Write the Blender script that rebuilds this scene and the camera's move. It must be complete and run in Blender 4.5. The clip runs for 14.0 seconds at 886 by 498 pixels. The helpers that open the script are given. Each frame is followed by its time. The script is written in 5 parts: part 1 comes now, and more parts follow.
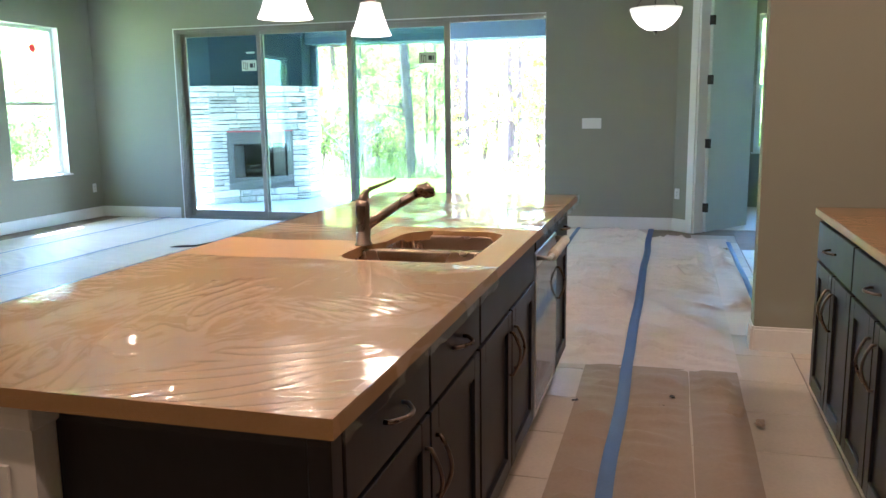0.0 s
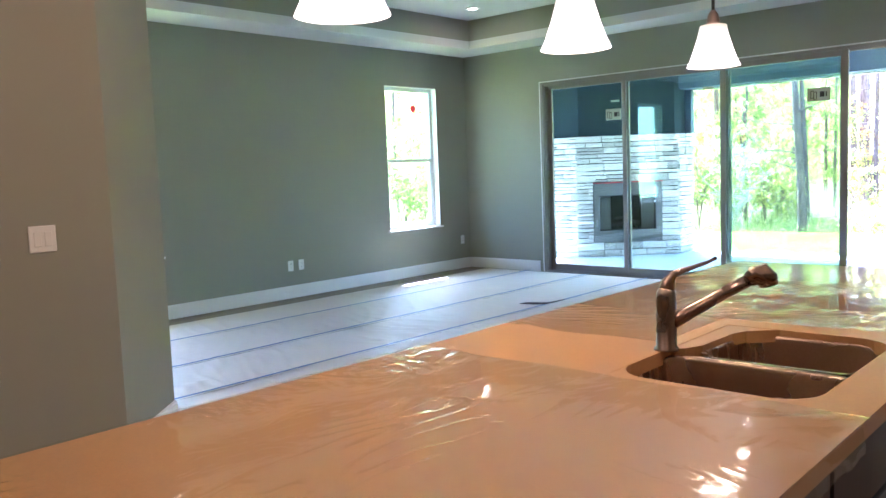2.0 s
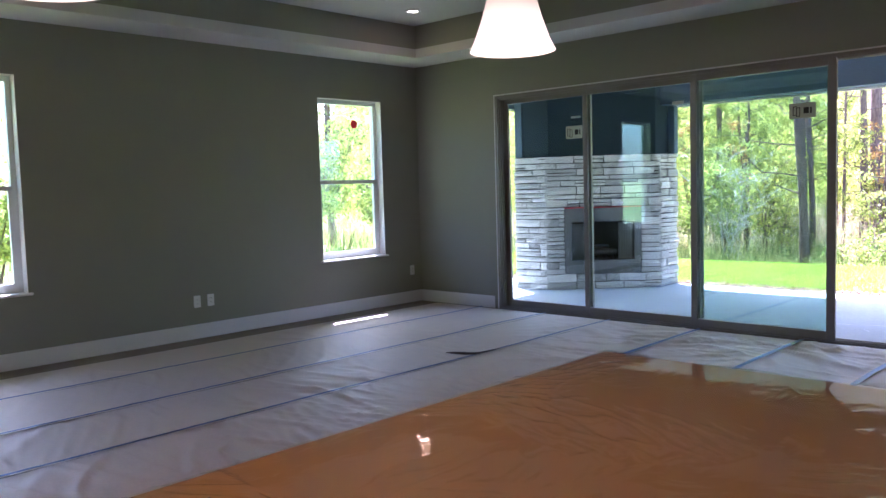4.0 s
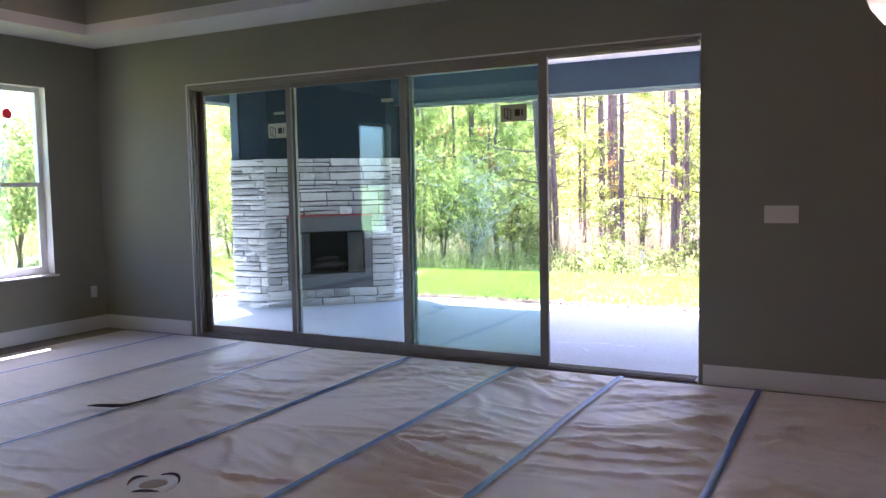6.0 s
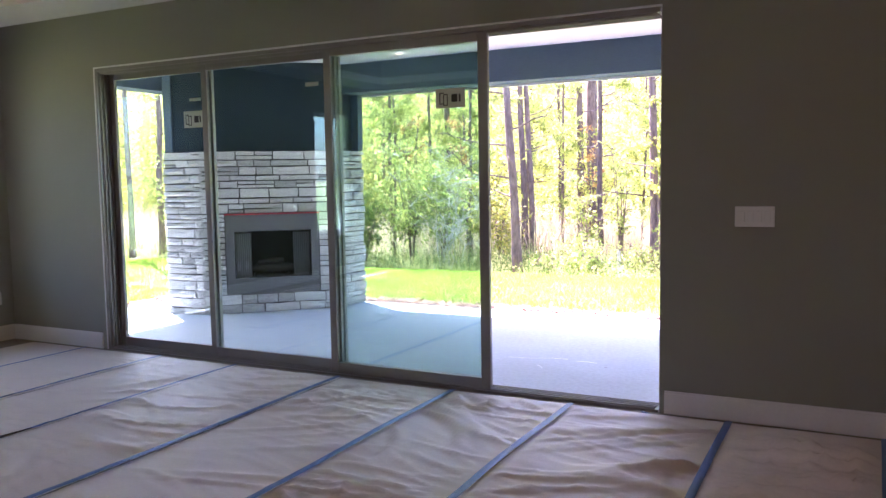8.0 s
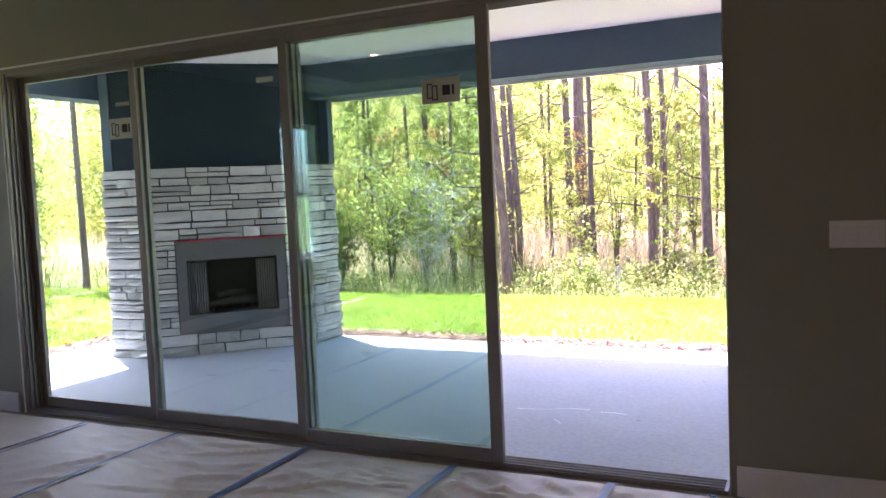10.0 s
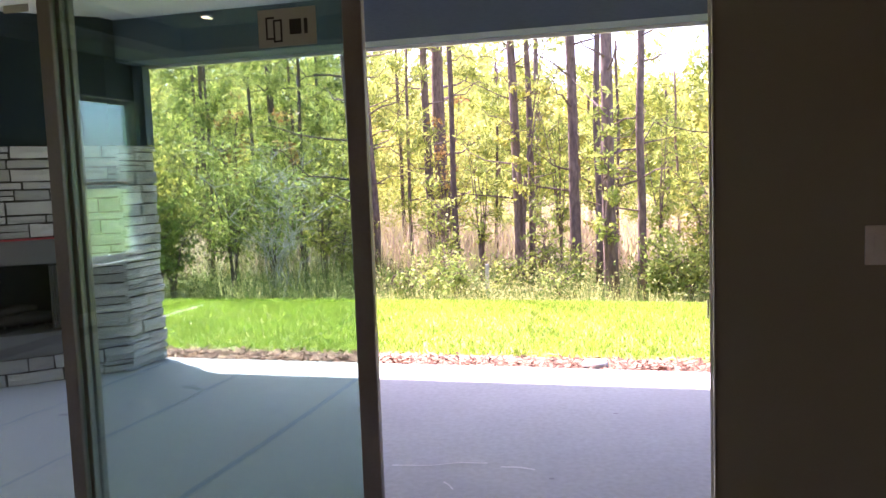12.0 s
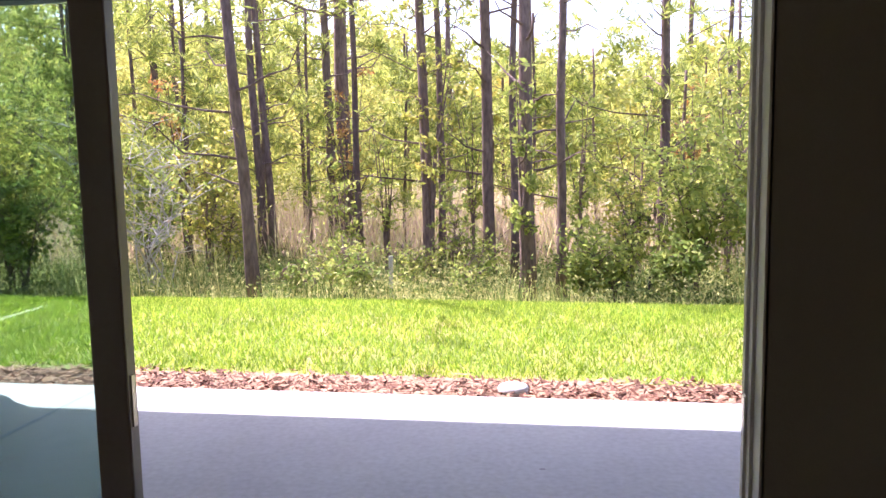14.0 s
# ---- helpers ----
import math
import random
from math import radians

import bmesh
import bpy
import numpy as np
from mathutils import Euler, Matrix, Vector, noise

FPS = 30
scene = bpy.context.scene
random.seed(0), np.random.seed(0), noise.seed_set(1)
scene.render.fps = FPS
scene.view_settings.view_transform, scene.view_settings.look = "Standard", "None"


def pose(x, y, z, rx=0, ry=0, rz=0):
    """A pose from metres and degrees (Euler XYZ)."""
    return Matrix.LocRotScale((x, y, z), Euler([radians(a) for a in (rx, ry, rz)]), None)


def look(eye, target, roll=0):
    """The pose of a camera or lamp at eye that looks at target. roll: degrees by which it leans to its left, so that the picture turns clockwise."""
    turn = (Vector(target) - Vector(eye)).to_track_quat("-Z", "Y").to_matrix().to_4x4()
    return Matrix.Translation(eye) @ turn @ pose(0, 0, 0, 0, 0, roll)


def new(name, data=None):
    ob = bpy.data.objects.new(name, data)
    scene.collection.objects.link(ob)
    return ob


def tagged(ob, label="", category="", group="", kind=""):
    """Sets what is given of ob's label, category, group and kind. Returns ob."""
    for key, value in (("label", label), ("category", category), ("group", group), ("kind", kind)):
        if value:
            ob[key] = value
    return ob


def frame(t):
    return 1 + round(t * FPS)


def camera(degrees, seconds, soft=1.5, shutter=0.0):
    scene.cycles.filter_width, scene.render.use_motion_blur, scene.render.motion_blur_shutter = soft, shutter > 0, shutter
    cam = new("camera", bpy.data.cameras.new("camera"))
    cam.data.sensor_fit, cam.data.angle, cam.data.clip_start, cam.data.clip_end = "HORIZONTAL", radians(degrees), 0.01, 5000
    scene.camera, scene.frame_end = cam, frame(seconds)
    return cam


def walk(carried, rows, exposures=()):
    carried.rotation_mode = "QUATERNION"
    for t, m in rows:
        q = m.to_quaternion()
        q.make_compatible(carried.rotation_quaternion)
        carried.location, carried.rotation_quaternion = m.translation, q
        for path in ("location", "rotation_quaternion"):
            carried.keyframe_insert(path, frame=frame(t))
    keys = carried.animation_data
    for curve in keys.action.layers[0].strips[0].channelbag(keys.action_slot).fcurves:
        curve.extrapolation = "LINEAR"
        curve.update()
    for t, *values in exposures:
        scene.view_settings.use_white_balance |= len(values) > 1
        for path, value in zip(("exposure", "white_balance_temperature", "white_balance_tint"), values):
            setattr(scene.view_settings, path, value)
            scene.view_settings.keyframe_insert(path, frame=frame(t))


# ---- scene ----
cam = camera(57.25, 14.0)
ROWS = [
    (0.0, 0.003, 0.025, 1.362, 80.37, 0.72, 15.52),
    (0.5, 0.013, 0.052, 1.367, 80.36, 1.98, 18.59),
    (1.0, -0.025, 0.181, 1.359, 80.94, 2.44, 27.10),
    (1.5, -0.078, 0.441, 1.389, 83.12, 2.68, 36.83),
    (2.0, -0.076, 0.768, 1.375, 84.45, 2.22, 42.08),
    (4.5, -0.270, 2.594, 1.427, 85.97, 1.52, 43.27),
    (5.0, -0.285, 2.921, 1.412, 85.67, 1.84, 38.63),
    (5.5, -0.280, 3.299, 1.441, 85.60, 1.04, 33.33),
    (6.0, -0.324, 3.616, 1.443, 85.48, 1.03, 27.90),
    (6.5, -0.335, 3.835, 1.448, 85.28, 1.45, 25.96),
    (7.0, -0.275, 4.073, 1.443, 84.82, 0.87, 26.18),
    (9.5, -0.733, 5.326, 1.455, 85.87, 1.73, 28.43),
    (10.0, -0.961, 5.617, 1.460, 85.96, 2.44, 25.59),
    (10.5, -1.121, 5.926, 1.476, 85.66, 0.97, 23.85),
    (11.0, -1.292, 6.228, 1.444, 85.89, 1.35, 21.30),
    (11.5, -1.469, 6.530, 1.442, 85.56, 2.59, 17.45),
    (12.0, -1.553, 6.852, 1.452, 84.91, 2.05, 15.07),
    (12.5, -1.640, 7.183, 1.428, 84.54, 1.66, 12.71),
    (13.0, -1.722, 7.516, 1.459, 84.09, 2.54, 10.00),
    (13.5, -1.716, 7.829, 1.466, 83.63, 2.09, 9.00),
    (14.0, -1.712, 8.127, 1.450, 83.39, 1.04, 8.95),
]
EXPOSURES = [(0.0, 5.18, 4650, 14), (1.0, 5.12, 4700, 16), (2.2, 4.78, 4800, 23), (3.4, 3.85, 5050, 32), (4.3, 3.2, 5250, 41), (5.5, 3.33, 5330, 44), (7.2, 3.52, 5450, 46), (9.5, 3.15, 5750, 45), (11.0, 2.62, 6000, 44), (12.5, 2.28, 6250, 44), (14.0, 1.78, 6150, 37)]
walk(cam, [(t, pose(x, y, z, rx, ry, rz)) for t, x, y, z, rx, ry, rz in ROWS], EXPOSURES)

# ---- world, sun ----
SUN_TO = Vector((-0.72, 0.45, 1.0)).normalized()
world = bpy.data.worlds.new("world")
scene.world = world
world.use_nodes = True
wn = world.node_tree.nodes
sky = wn.new("ShaderNodeTexSky")
sky.sky_type = "NISHITA"
sky.sun_disc = False
sky.sun_elevation = math.asin(SUN_TO.z)
sky.sun_rotation = math.atan2(SUN_TO.x, SUN_TO.y)
sky.air_density, sky.dust_density, sky.ozone_density = 1.0, 2.0, 1.5
wn["Background"].inputs["Strength"].default_value = 0.14
world.node_tree.links.new(sky.outputs[0], wn["Background"].inputs["Color"])
sun = new("sun", bpy.data.lights.new("sun", "SUN"))
sun.data.energy, sun.data.angle, sun.data.color = 5.0, radians(0.53), (1.0, 0.95, 0.87)
sun.matrix_world = look(SUN_TO * 60, (0, 0, 0))


# ---- materials ----
def mat(name, col, rough=0.5, metal=0.0, var=0.12, scale=6.0, fine=90.0, bump=0.05, rand=0.0, island=0.0, coat=0.0, stretch=(1, 1, 1), spec=0.5, trans=0.0, dirt=None, coords="Object", patchy=0):
    m = bpy.data.materials.new(name)
    m.use_nodes = True
    n, l = m.node_tree.nodes, m.node_tree.links
    b = n["Principled BSDF"]
    tc, mp = n.new("ShaderNodeTexCoord"), n.new("ShaderNodeMapping")
    l.new(tc.outputs[coords], mp.inputs[0])
    mp.inputs["Scale"].default_value = stretch
    big, small = n.new("ShaderNodeTexNoise"), n.new("ShaderNodeTexNoise")
    for t, s, d in ((big, scale, 4), (small, fine, 3)):
        t.inputs["Scale"].default_value, t.inputs["Detail"].default_value = s, d
        l.new(mp.outputs[0], t.inputs["Vector"])
    add = n.new("ShaderNodeMath")
    add.operation = "ADD"
    l.new(big.outputs[0], add.inputs[0])
    l.new(small.outputs[0], add.inputs[1])
    mr = n.new("ShaderNodeMapRange")
    mr.inputs[1].default_value, mr.inputs[2].default_value = 0.6, 1.4
    mr.inputs[3].default_value, mr.inputs[4].default_value = 1 - var, 1 + var
    l.new(add.outputs[0], mr.inputs[0])
    value = mr.outputs[0]
    for amount, node, out in ((rand, "ShaderNodeObjectInfo", "Random"), (island, "ShaderNodeNewGeometry", "Random Per Island")):
        if amount:
            r, q, k = n.new(node), n.new("ShaderNodeMapRange"), n.new("ShaderNodeMath")
            q.inputs[3].default_value, q.inputs[4].default_value = 1 - amount, 1 + amount
            l.new(r.outputs[out], q.inputs[0])
            k.operation = "MULTIPLY"
            l.new(value, k.inputs[0])
            l.new(q.outputs[0], k.inputs[1])
            value = k.outputs[0]
    mul = n.new("ShaderNodeVectorMath")
    mul.operation = "SCALE"
    l.new(value, mul.inputs["Scale"])
    if dirt:
        mx, cr = n.new("ShaderNodeMix"), n.new("ShaderNodeMapRange")
        mx.data_type = "RGBA"
        mx.inputs[6].default_value, mx.inputs[7].default_value = (*col, 1), (*dirt, 1)
        cr.inputs[1].default_value, cr.inputs[2].default_value = 0.45, 0.65
        if island and patchy == 0:
            l.new(r.outputs[out], cr.inputs[0])
        else:
            l.new(big.outputs[0], cr.inputs[0])
        l.new(cr.outputs[0], mx.inputs[0])
        l.new(mx.outputs[2], mul.inputs[0])
    else:
        mul.inputs[0].default_value = col
    l.new(mul.outputs[0], b.inputs["Base Color"])
    rr = n.new("ShaderNodeMapRange")
    rr.inputs[3].default_value, rr.inputs[4].default_value = max(rough - 0.08, 0.02), min(rough + 0.08, 1)
    l.new(big.outputs[0], rr.inputs[0])
    l.new(rr.outputs[0], b.inputs["Roughness"])
    b.inputs["Metallic"].default_value = metal
    b.inputs["Specular IOR Level"].default_value = spec
    b.inputs["Coat Weight"].default_value = coat
    b.inputs["Coat Roughness"].default_value = 0.08
    if bump:
        bp = n.new("ShaderNodeBump")
        bp.inputs["Strength"].default_value, bp.inputs["Distance"].default_value = bump, 0.01
        l.new(add.outputs[0], bp.inputs["Height"])
        l.new(bp.outputs[0], b.inputs["Normal"])
    if trans:
        tr, ms = n.new("ShaderNodeBsdfTranslucent"), n.new("ShaderNodeMixShader")
        l.new(mul.outputs[0], tr.inputs["Color"])
        ms.inputs[0].default_value = trans
        l.new(b.outputs[0], ms.inputs[1])
        l.new(tr.outputs[0], ms.inputs[2])
        l.new(ms.outputs[0], n["Material Output"].inputs["Surface"])
    return m


def clear(name, tint, rough=0.0, bump=0.0, scale=5.0, gloss=(1.0, 1.0, 1.0), stretch=(1, 1, 1), floor_gloss=0.04):
    """Clear sheet: what lies behind shows through the tint, and the gloss grows at a grazing view."""
    m = bpy.data.materials.new(name)
    m.use_nodes = True
    n, l = m.node_tree.nodes, m.node_tree.links
    n.remove(n["Principled BSDF"])
    t, g, f, ms = n.new("ShaderNodeBsdfTransparent"), n.new("ShaderNodeBsdfGlossy"), n.new("ShaderNodeLayerWeight"), n.new("ShaderNodeMixShader")
    t.inputs[0].default_value = (*tint, 1)
    g.inputs["Color"].default_value = (*gloss, 1)
    g.inputs["Roughness"].default_value = rough
    f.inputs["Blend"].default_value = 0.5
    pw, ad = n.new("ShaderNodeMath"), n.new("ShaderNodeMath")
    pw.operation, ad.operation = "POWER", "MULTIPLY_ADD"
    pw.inputs[1].default_value = 5.0
    ad.inputs[1].default_value, ad.inputs[2].default_value = 1 - floor_gloss, floor_gloss
    l.new(f.outputs["Facing"], pw.inputs[0])
    l.new(pw.outputs[0], ad.inputs[0])
    l.new(ad.outputs[0], ms.inputs[0])
    l.new(t.outputs[0], ms.inputs[1])
    l.new(g.outputs[0], ms.inputs[2])
    if bump:
        tc, mp, ns, bp = n.new("ShaderNodeTexCoord"), n.new("ShaderNodeMapping"), n.new("ShaderNodeTexNoise"), n.new("ShaderNodeBump")
        mp.inputs["Scale"].default_value = stretch
        ns.inputs["Scale"].default_value, ns.inputs["Detail"].default_value = scale, 3
        ns.inputs["Distortion"].default_value = 1.2
        bp.inputs["Strength"].default_value, bp.inputs["Distance"].default_value = bump, 0.02
        l.new(tc.outputs["Object"], mp.inputs[0])
        l.new(mp.outputs[0], ns.inputs["Vector"])
        l.new(ns.outputs[0], bp.inputs["Height"])
        l.new(bp.outputs[0], g.inputs["Normal"])
    l.new(ms.outputs[0], n["Material Output"].inputs["Surface"])
    return m


def glow(name, col, strength, top=None):
    """Lit glass; with top given, the light fades from the lower to the upper rim."""
    m = bpy.data.materials.new(name)
    m.use_nodes = True
    n, l = m.node_tree.nodes, m.node_tree.links
    b = n["Principled BSDF"]
    b.inputs["Base Color"].default_value = (0.85, 0.8, 0.7, 1)
    b.inputs["Roughness"].default_value = 0.3
    b.inputs["Emission Color"].default_value = (*col, 1)
    b.inputs["Emission Strength"].default_value = strength
    if top is not None:
        tc, sp, mr = n.new("ShaderNodeTexCoord"), n.new("ShaderNodeSeparateXYZ"), n.new("ShaderNodeMapRange")
        mr.interpolation_type = "SMOOTHSTEP"
        mr.inputs[1].default_value, mr.inputs[2].default_value = 0.25, 1.0
        mr.inputs[3].default_value, mr.inputs[4].default_value = strength, top
        l.new(tc.outputs["Generated"], sp.inputs[0])
        l.new(sp.outputs["Z"], mr.inputs[0])
        l.new(mr.outputs[0], b.inputs["Emission Strength"])
    return m


M_WALL = mat("wall_paint", (0.283, 0.282, 0.218), 0.8, spec=0.25, var=0.04, scale=1.5, fine=220, bump=0.06)
M_CEIL = mat("ceiling_paint", (0.6, 0.59, 0.56), 0.85, var=0.04, scale=2, fine=150, bump=0.12)
M_TRIM = mat("white_trim", (0.76, 0.75, 0.71), 0.4, var=0.04, scale=3, fine=60, bump=0.02)
M_DOOR = mat("door_paint", (0.6, 0.66, 0.62), 0.45, var=0.04, scale=3, fine=60, bump=0.02)
M_TILE = mat("floor_tile", (0.56, 0.49, 0.41), 0.35, var=0.1, scale=5, fine=60, bump=0.03, rand=0.06)
M_GROUT = mat("grout", (0.3, 0.26, 0.21), 0.9, var=0.15, bump=0.1)
M_PAPER = mat("protective_paper", (0.72, 0.635, 0.585), 0.53, var=0.06, scale=3, fine=60, bump=0.07, rand=0.05)
# same pale paper as in the room; warm lamplight put in as brown
M_RUNNER_LAMPLIT = mat("lamplit_runner_paper", (0.35, 0.28, 0.215), 0.6, var=0.08, scale=3, fine=60, bump=0.07, rand=0.06)
M_KRAFT = mat("kraft_paper", (0.36, 0.275, 0.19), 0.6, var=0.1, scale=4, fine=60, bump=0.12)
M_FOLD = mat("dark_paper_backing", (0.06, 0.05, 0.045), 0.9, var=0.2, bump=0.1)
M_TAPE = mat("blue_tape", (0.075, 0.145, 0.36), 0.42, var=0.18, scale=9, fine=120, bump=0.15)
M_CAB = mat("dark_cabinet", (0.012, 0.011, 0.012), 0.4, spec=0.3, var=0.2, scale=3, fine=60, bump=0.02, stretch=(1, 1, 0.2))
M_QUARTZ = mat("quartz_counter", (0.36, 0.21, 0.082), 0.4, spec=0.2, var=0.09, scale=5, fine=170, bump=0.0)
M_STEEL = mat("brushed_steel", (0.66, 0.62, 0.56), 0.34, metal=1, var=0.08, scale=3, fine=150, bump=0.03, stretch=(1, 12, 1))
# browned steel: the warm lamplight it mirrors is put into the base colour
M_SINK = mat("lamplit_sink_steel", (0.46, 0.33, 0.24), 0.27, metal=1, var=0.1, scale=3, fine=150, bump=0.03, stretch=(1, 12, 1))
M_NICKEL = mat("brushed_nickel", (0.26, 0.195, 0.15), 0.28, metal=1, var=0.06, fine=120, bump=0.02)
M_DARK = mat("dark_metal", (0.03, 0.028, 0.026), 0.4, metal=0.6, var=0.1, bump=0.02)
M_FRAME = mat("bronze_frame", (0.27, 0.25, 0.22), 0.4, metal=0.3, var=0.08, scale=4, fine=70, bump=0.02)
# the frame's bronze again, paler: outdoor light is painted into this colour
M_JAMB_LIT = mat("daylit_bronze_jamb", (0.66, 0.65, 0.61), 0.5, metal=0.0, var=0.06, scale=4, fine=70, bump=0.02)
M_VINYL = mat("white_vinyl", (0.72, 0.75, 0.74), 0.35, var=0.03, bump=0.0)
M_GLASS = clear("window_glass", (0.845, 0.92, 0.892), gloss=(0.72, 0.98, 1.0), floor_gloss=0.085)
M_WRAP = clear("plastic_film", (0.97, 0.97, 0.96), 0.035, gloss=(0.66, 0.66, 0.66), bump=0.03, scale=9, stretch=(1.6, 0.8, 1), floor_gloss=0.04)
M_PLATE = mat("white_plate", (0.75, 0.74, 0.7), 0.35, var=0.03, bump=0.0)
M_SLOT = mat("dark_slot", (0.03, 0.03, 0.03), 0.6, var=0.1, bump=0.0)
M_CONC = mat("patio_concrete", (0.475, 0.505, 0.53), 0.75, var=0.18, scale=1.1, fine=30, bump=0.08, dirt=(0.41, 0.43, 0.455))
M_STONE = mat("ledge_stone", (0.76, 0.735, 0.69), 0.9, var=0.36, scale=5, fine=34, bump=0.9, rand=0.3, spec=0.2, stretch=(1, 1, 3), dirt=(0.6, 0.575, 0.535))
M_MORTAR = mat("dark_mortar", (0.04, 0.038, 0.036), 0.95, var=0.2, bump=0.3)
M_NAVY = mat("blue_siding", (0.012, 0.024, 0.034), 0.8, spec=0.15, var=0.1, scale=2, fine=80, bump=0.02)
M_BEAM = mat("slate_blue_beam", (0.088, 0.126, 0.168), 0.8, spec=0.2, var=0.1, scale=2, fine=90, bump=0.2, stretch=(0.2, 1, 1))
M_SOFFIT = mat("patio_soffit", (0.68, 0.67, 0.68), 0.8, var=0.05, scale=1, fine=70, bump=0.1)
M_SOOT = mat("firebox_black", (0.02, 0.019, 0.018), 0.8, var=0.3, scale=9, bump=0.2)
M_SLATE = mat("grey_surround", (0.16, 0.155, 0.15), 0.5, metal=0.4, var=0.12, scale=3, fine=60, bump=0.05)
M_LOG = mat("ceramic_log", (0.05, 0.04, 0.032), 0.9, var=0.35, scale=14, bump=0.6)
M_RED = mat("red_tape", (0.7, 0.07, 0.09), 0.5, var=0.1, bump=0.05, trans=0.5)
M_STICKER = mat("sticker_paper", (0.52, 0.56, 0.44), 0.6, var=0.03, bump=0.0)
M_GRASS = mat("lawn_grass", (0.24, 0.42, 0.035), 0.6, var=0.2, scale=1.2, fine=20, bump=0.1, island=0.4, trans=0.45, dirt=(0.4, 0.48, 0.07))
M_SOIL = mat("lawn_soil", (0.22, 0.28, 0.06), 0.95, var=0.3, scale=1.5, fine=14, bump=0.4, dirt=(0.36, 0.3, 0.13))
M_MULCH = mat("mulch_chip", (0.19, 0.085, 0.055), 0.95, var=0.25, fine=50, bump=0.3, island=0.5, dirt=(0.3, 0.18, 0.12))
M_BARK = mat("pine_bark", (0.20, 0.142, 0.128), 0.95, var=0.6, scale=7, fine=26, bump=1.0, stretch=(1, 1, 0.3), rand=0.25, spec=0.2, dirt=(0.12, 0.08, 0.07))
M_TWIG = mat("grey_twig", (0.42, 0.4, 0.37), 0.9, var=0.2, bump=0.3)
M_LEAF = mat("broad_leaf", (0.32, 0.41, 0.095), 0.6, spec=0.25, var=0.15, island=0.5, trans=0.5, bump=0.0, dirt=(0.33, 0.36, 0.09))
M_LEAF_D = mat("dark_leaf", (0.29, 0.41, 0.1), 0.65, spec=0.25, var=0.15, island=0.5, trans=0.5, bump=0.0, dirt=(0.26, 0.3, 0.08))
M_RUST = mat("rusty_leaf", (0.5, 0.24, 0.08), 0.6, var=0.15, island=0.4, trans=0.4, bump=0.0, dirt=(0.55, 0.38, 0.12))
M_LEAF_Y = mat("yellow_leaf", (0.38, 0.42, 0.085), 0.6, var=0.15, island=0.4, trans=0.5, bump=0.0, dirt=(0.48, 0.44, 0.1))
M_NEEDLE = mat("pine_needle", (0.31, 0.39, 0.085), 0.55, var=0.15, island=0.45, trans=0.45, bump=0.0, dirt=(0.46, 0.48, 0.12))
M_WOODS = mat("far_foliage", (0.36, 0.40, 0.095), 0.7, var=0.3, scale=0.32, fine=1.5, island=0.4, trans=0.5, bump=0.0, dirt=(0.58, 0.50, 0.13), patchy=1)
M_REED = mat("tall_grass", (0.18, 0.26, 0.07), 0.8, spec=0.2, var=0.2, scale=0.6, island=0.5, trans=0.45, bump=0.0, dirt=(0.4, 0.39, 0.16))
M_DRY = mat("dry_grass", (0.74, 0.55, 0.45), 0.8, var=0.15, scale=0.5, island=0.3, trans=0.4, bump=0.0, dirt=(0.6, 0.56, 0.3))
M_SHADE = glow("lit_shade", (1.0, 0.76, 0.46), 0.17, 0.024)
M_CAN = glow("lit_can", (1.0, 0.82, 0.6), 1.2)


# ---- builders ----
def mesh_of(bm, name, material, smooth=False):
    bmesh.ops.recalc_face_normals(bm, faces=bm.faces)
    me = bpy.data.meshes.new(name)
    bm.to_mesh(me)
    bm.free()
    me.materials.append(material)
    if smooth:
        for p in me.polygons:
            p.use_smooth = True
    return me


def raw(name, verts, faces, material, smooth=False):
    me = bpy.data.meshes.new(name)
    me.from_pydata([tuple(v) for v in verts], [], [tuple(f) for f in faces])
    me.materials.append(material)
    if smooth:
        for p in me.polygons:
            p.use_smooth = True
    return me


def part(name, bm, material, parent, label="", smooth=False):
    ob = new(name, bm if isinstance(bm, bpy.types.Mesh) else mesh_of(bm, name, material, smooth))
    ob.parent = parent
    return tagged(ob, label)


def structure(name, bm, material, label="", category=""):
    return tagged(new(name, mesh_of(bm, name, material)), label, category, kind="structure")


def thing(name, at, label, category, group="", turn=0.0):
    ob = new(name)
    ob.matrix_world = pose(*at, 0, 0, turn)
    ob.empty_display_size = 0.1
    return tagged(ob, label, category, group)


def box(x0, y0, z0, x1, y1, z1, bevel=0.0, bm=None, seg=1):
    out = bm or bmesh.new()
    made = bmesh.ops.create_cube(out, size=1.0)["verts"]
    bmesh.ops.scale(out, vec=(abs(x1 - x0), abs(y1 - y0), abs(z1 - z0)), verts=made)
    bmesh.ops.translate(out, vec=((x0 + x1) / 2, (y0 + y1) / 2, (z0 + z1) / 2), verts=made)
    if bevel:
        edges = list({e for v in made for e in v.link_edges})
        bmesh.ops.bevel(out, geom=edges, offset=bevel, segments=seg, affect="EDGES", profile=0.7)
    return out


def prism(points, z0, z1, bm=None):
    out = bm or bmesh.new()
    lo = [out.verts.new((x, y, z0)) for x, y in points]
    hi = [out.verts.new((x, y, z1)) for x, y in points]
    out.faces.new(lo)
    out.faces.new(hi)
    for i in range(len(points)):
        j = (i + 1) % len(points)
        out.faces.new((lo[i], lo[j], hi[j], hi[i]))
    return out


def slab_along(p0, p1, thick, z0, z1, bm=None, side=1):
    """A wall from p0 to p1, its thickness to the left of that way (side=1) or the right."""
    a, b = Vector(p0), Vector(p1)
    d = (b - a).normalized()
    n = Vector((-d.y, d.x)) * thick * side
    return prism([a, b, b + n, a + n], z0, z1, bm)


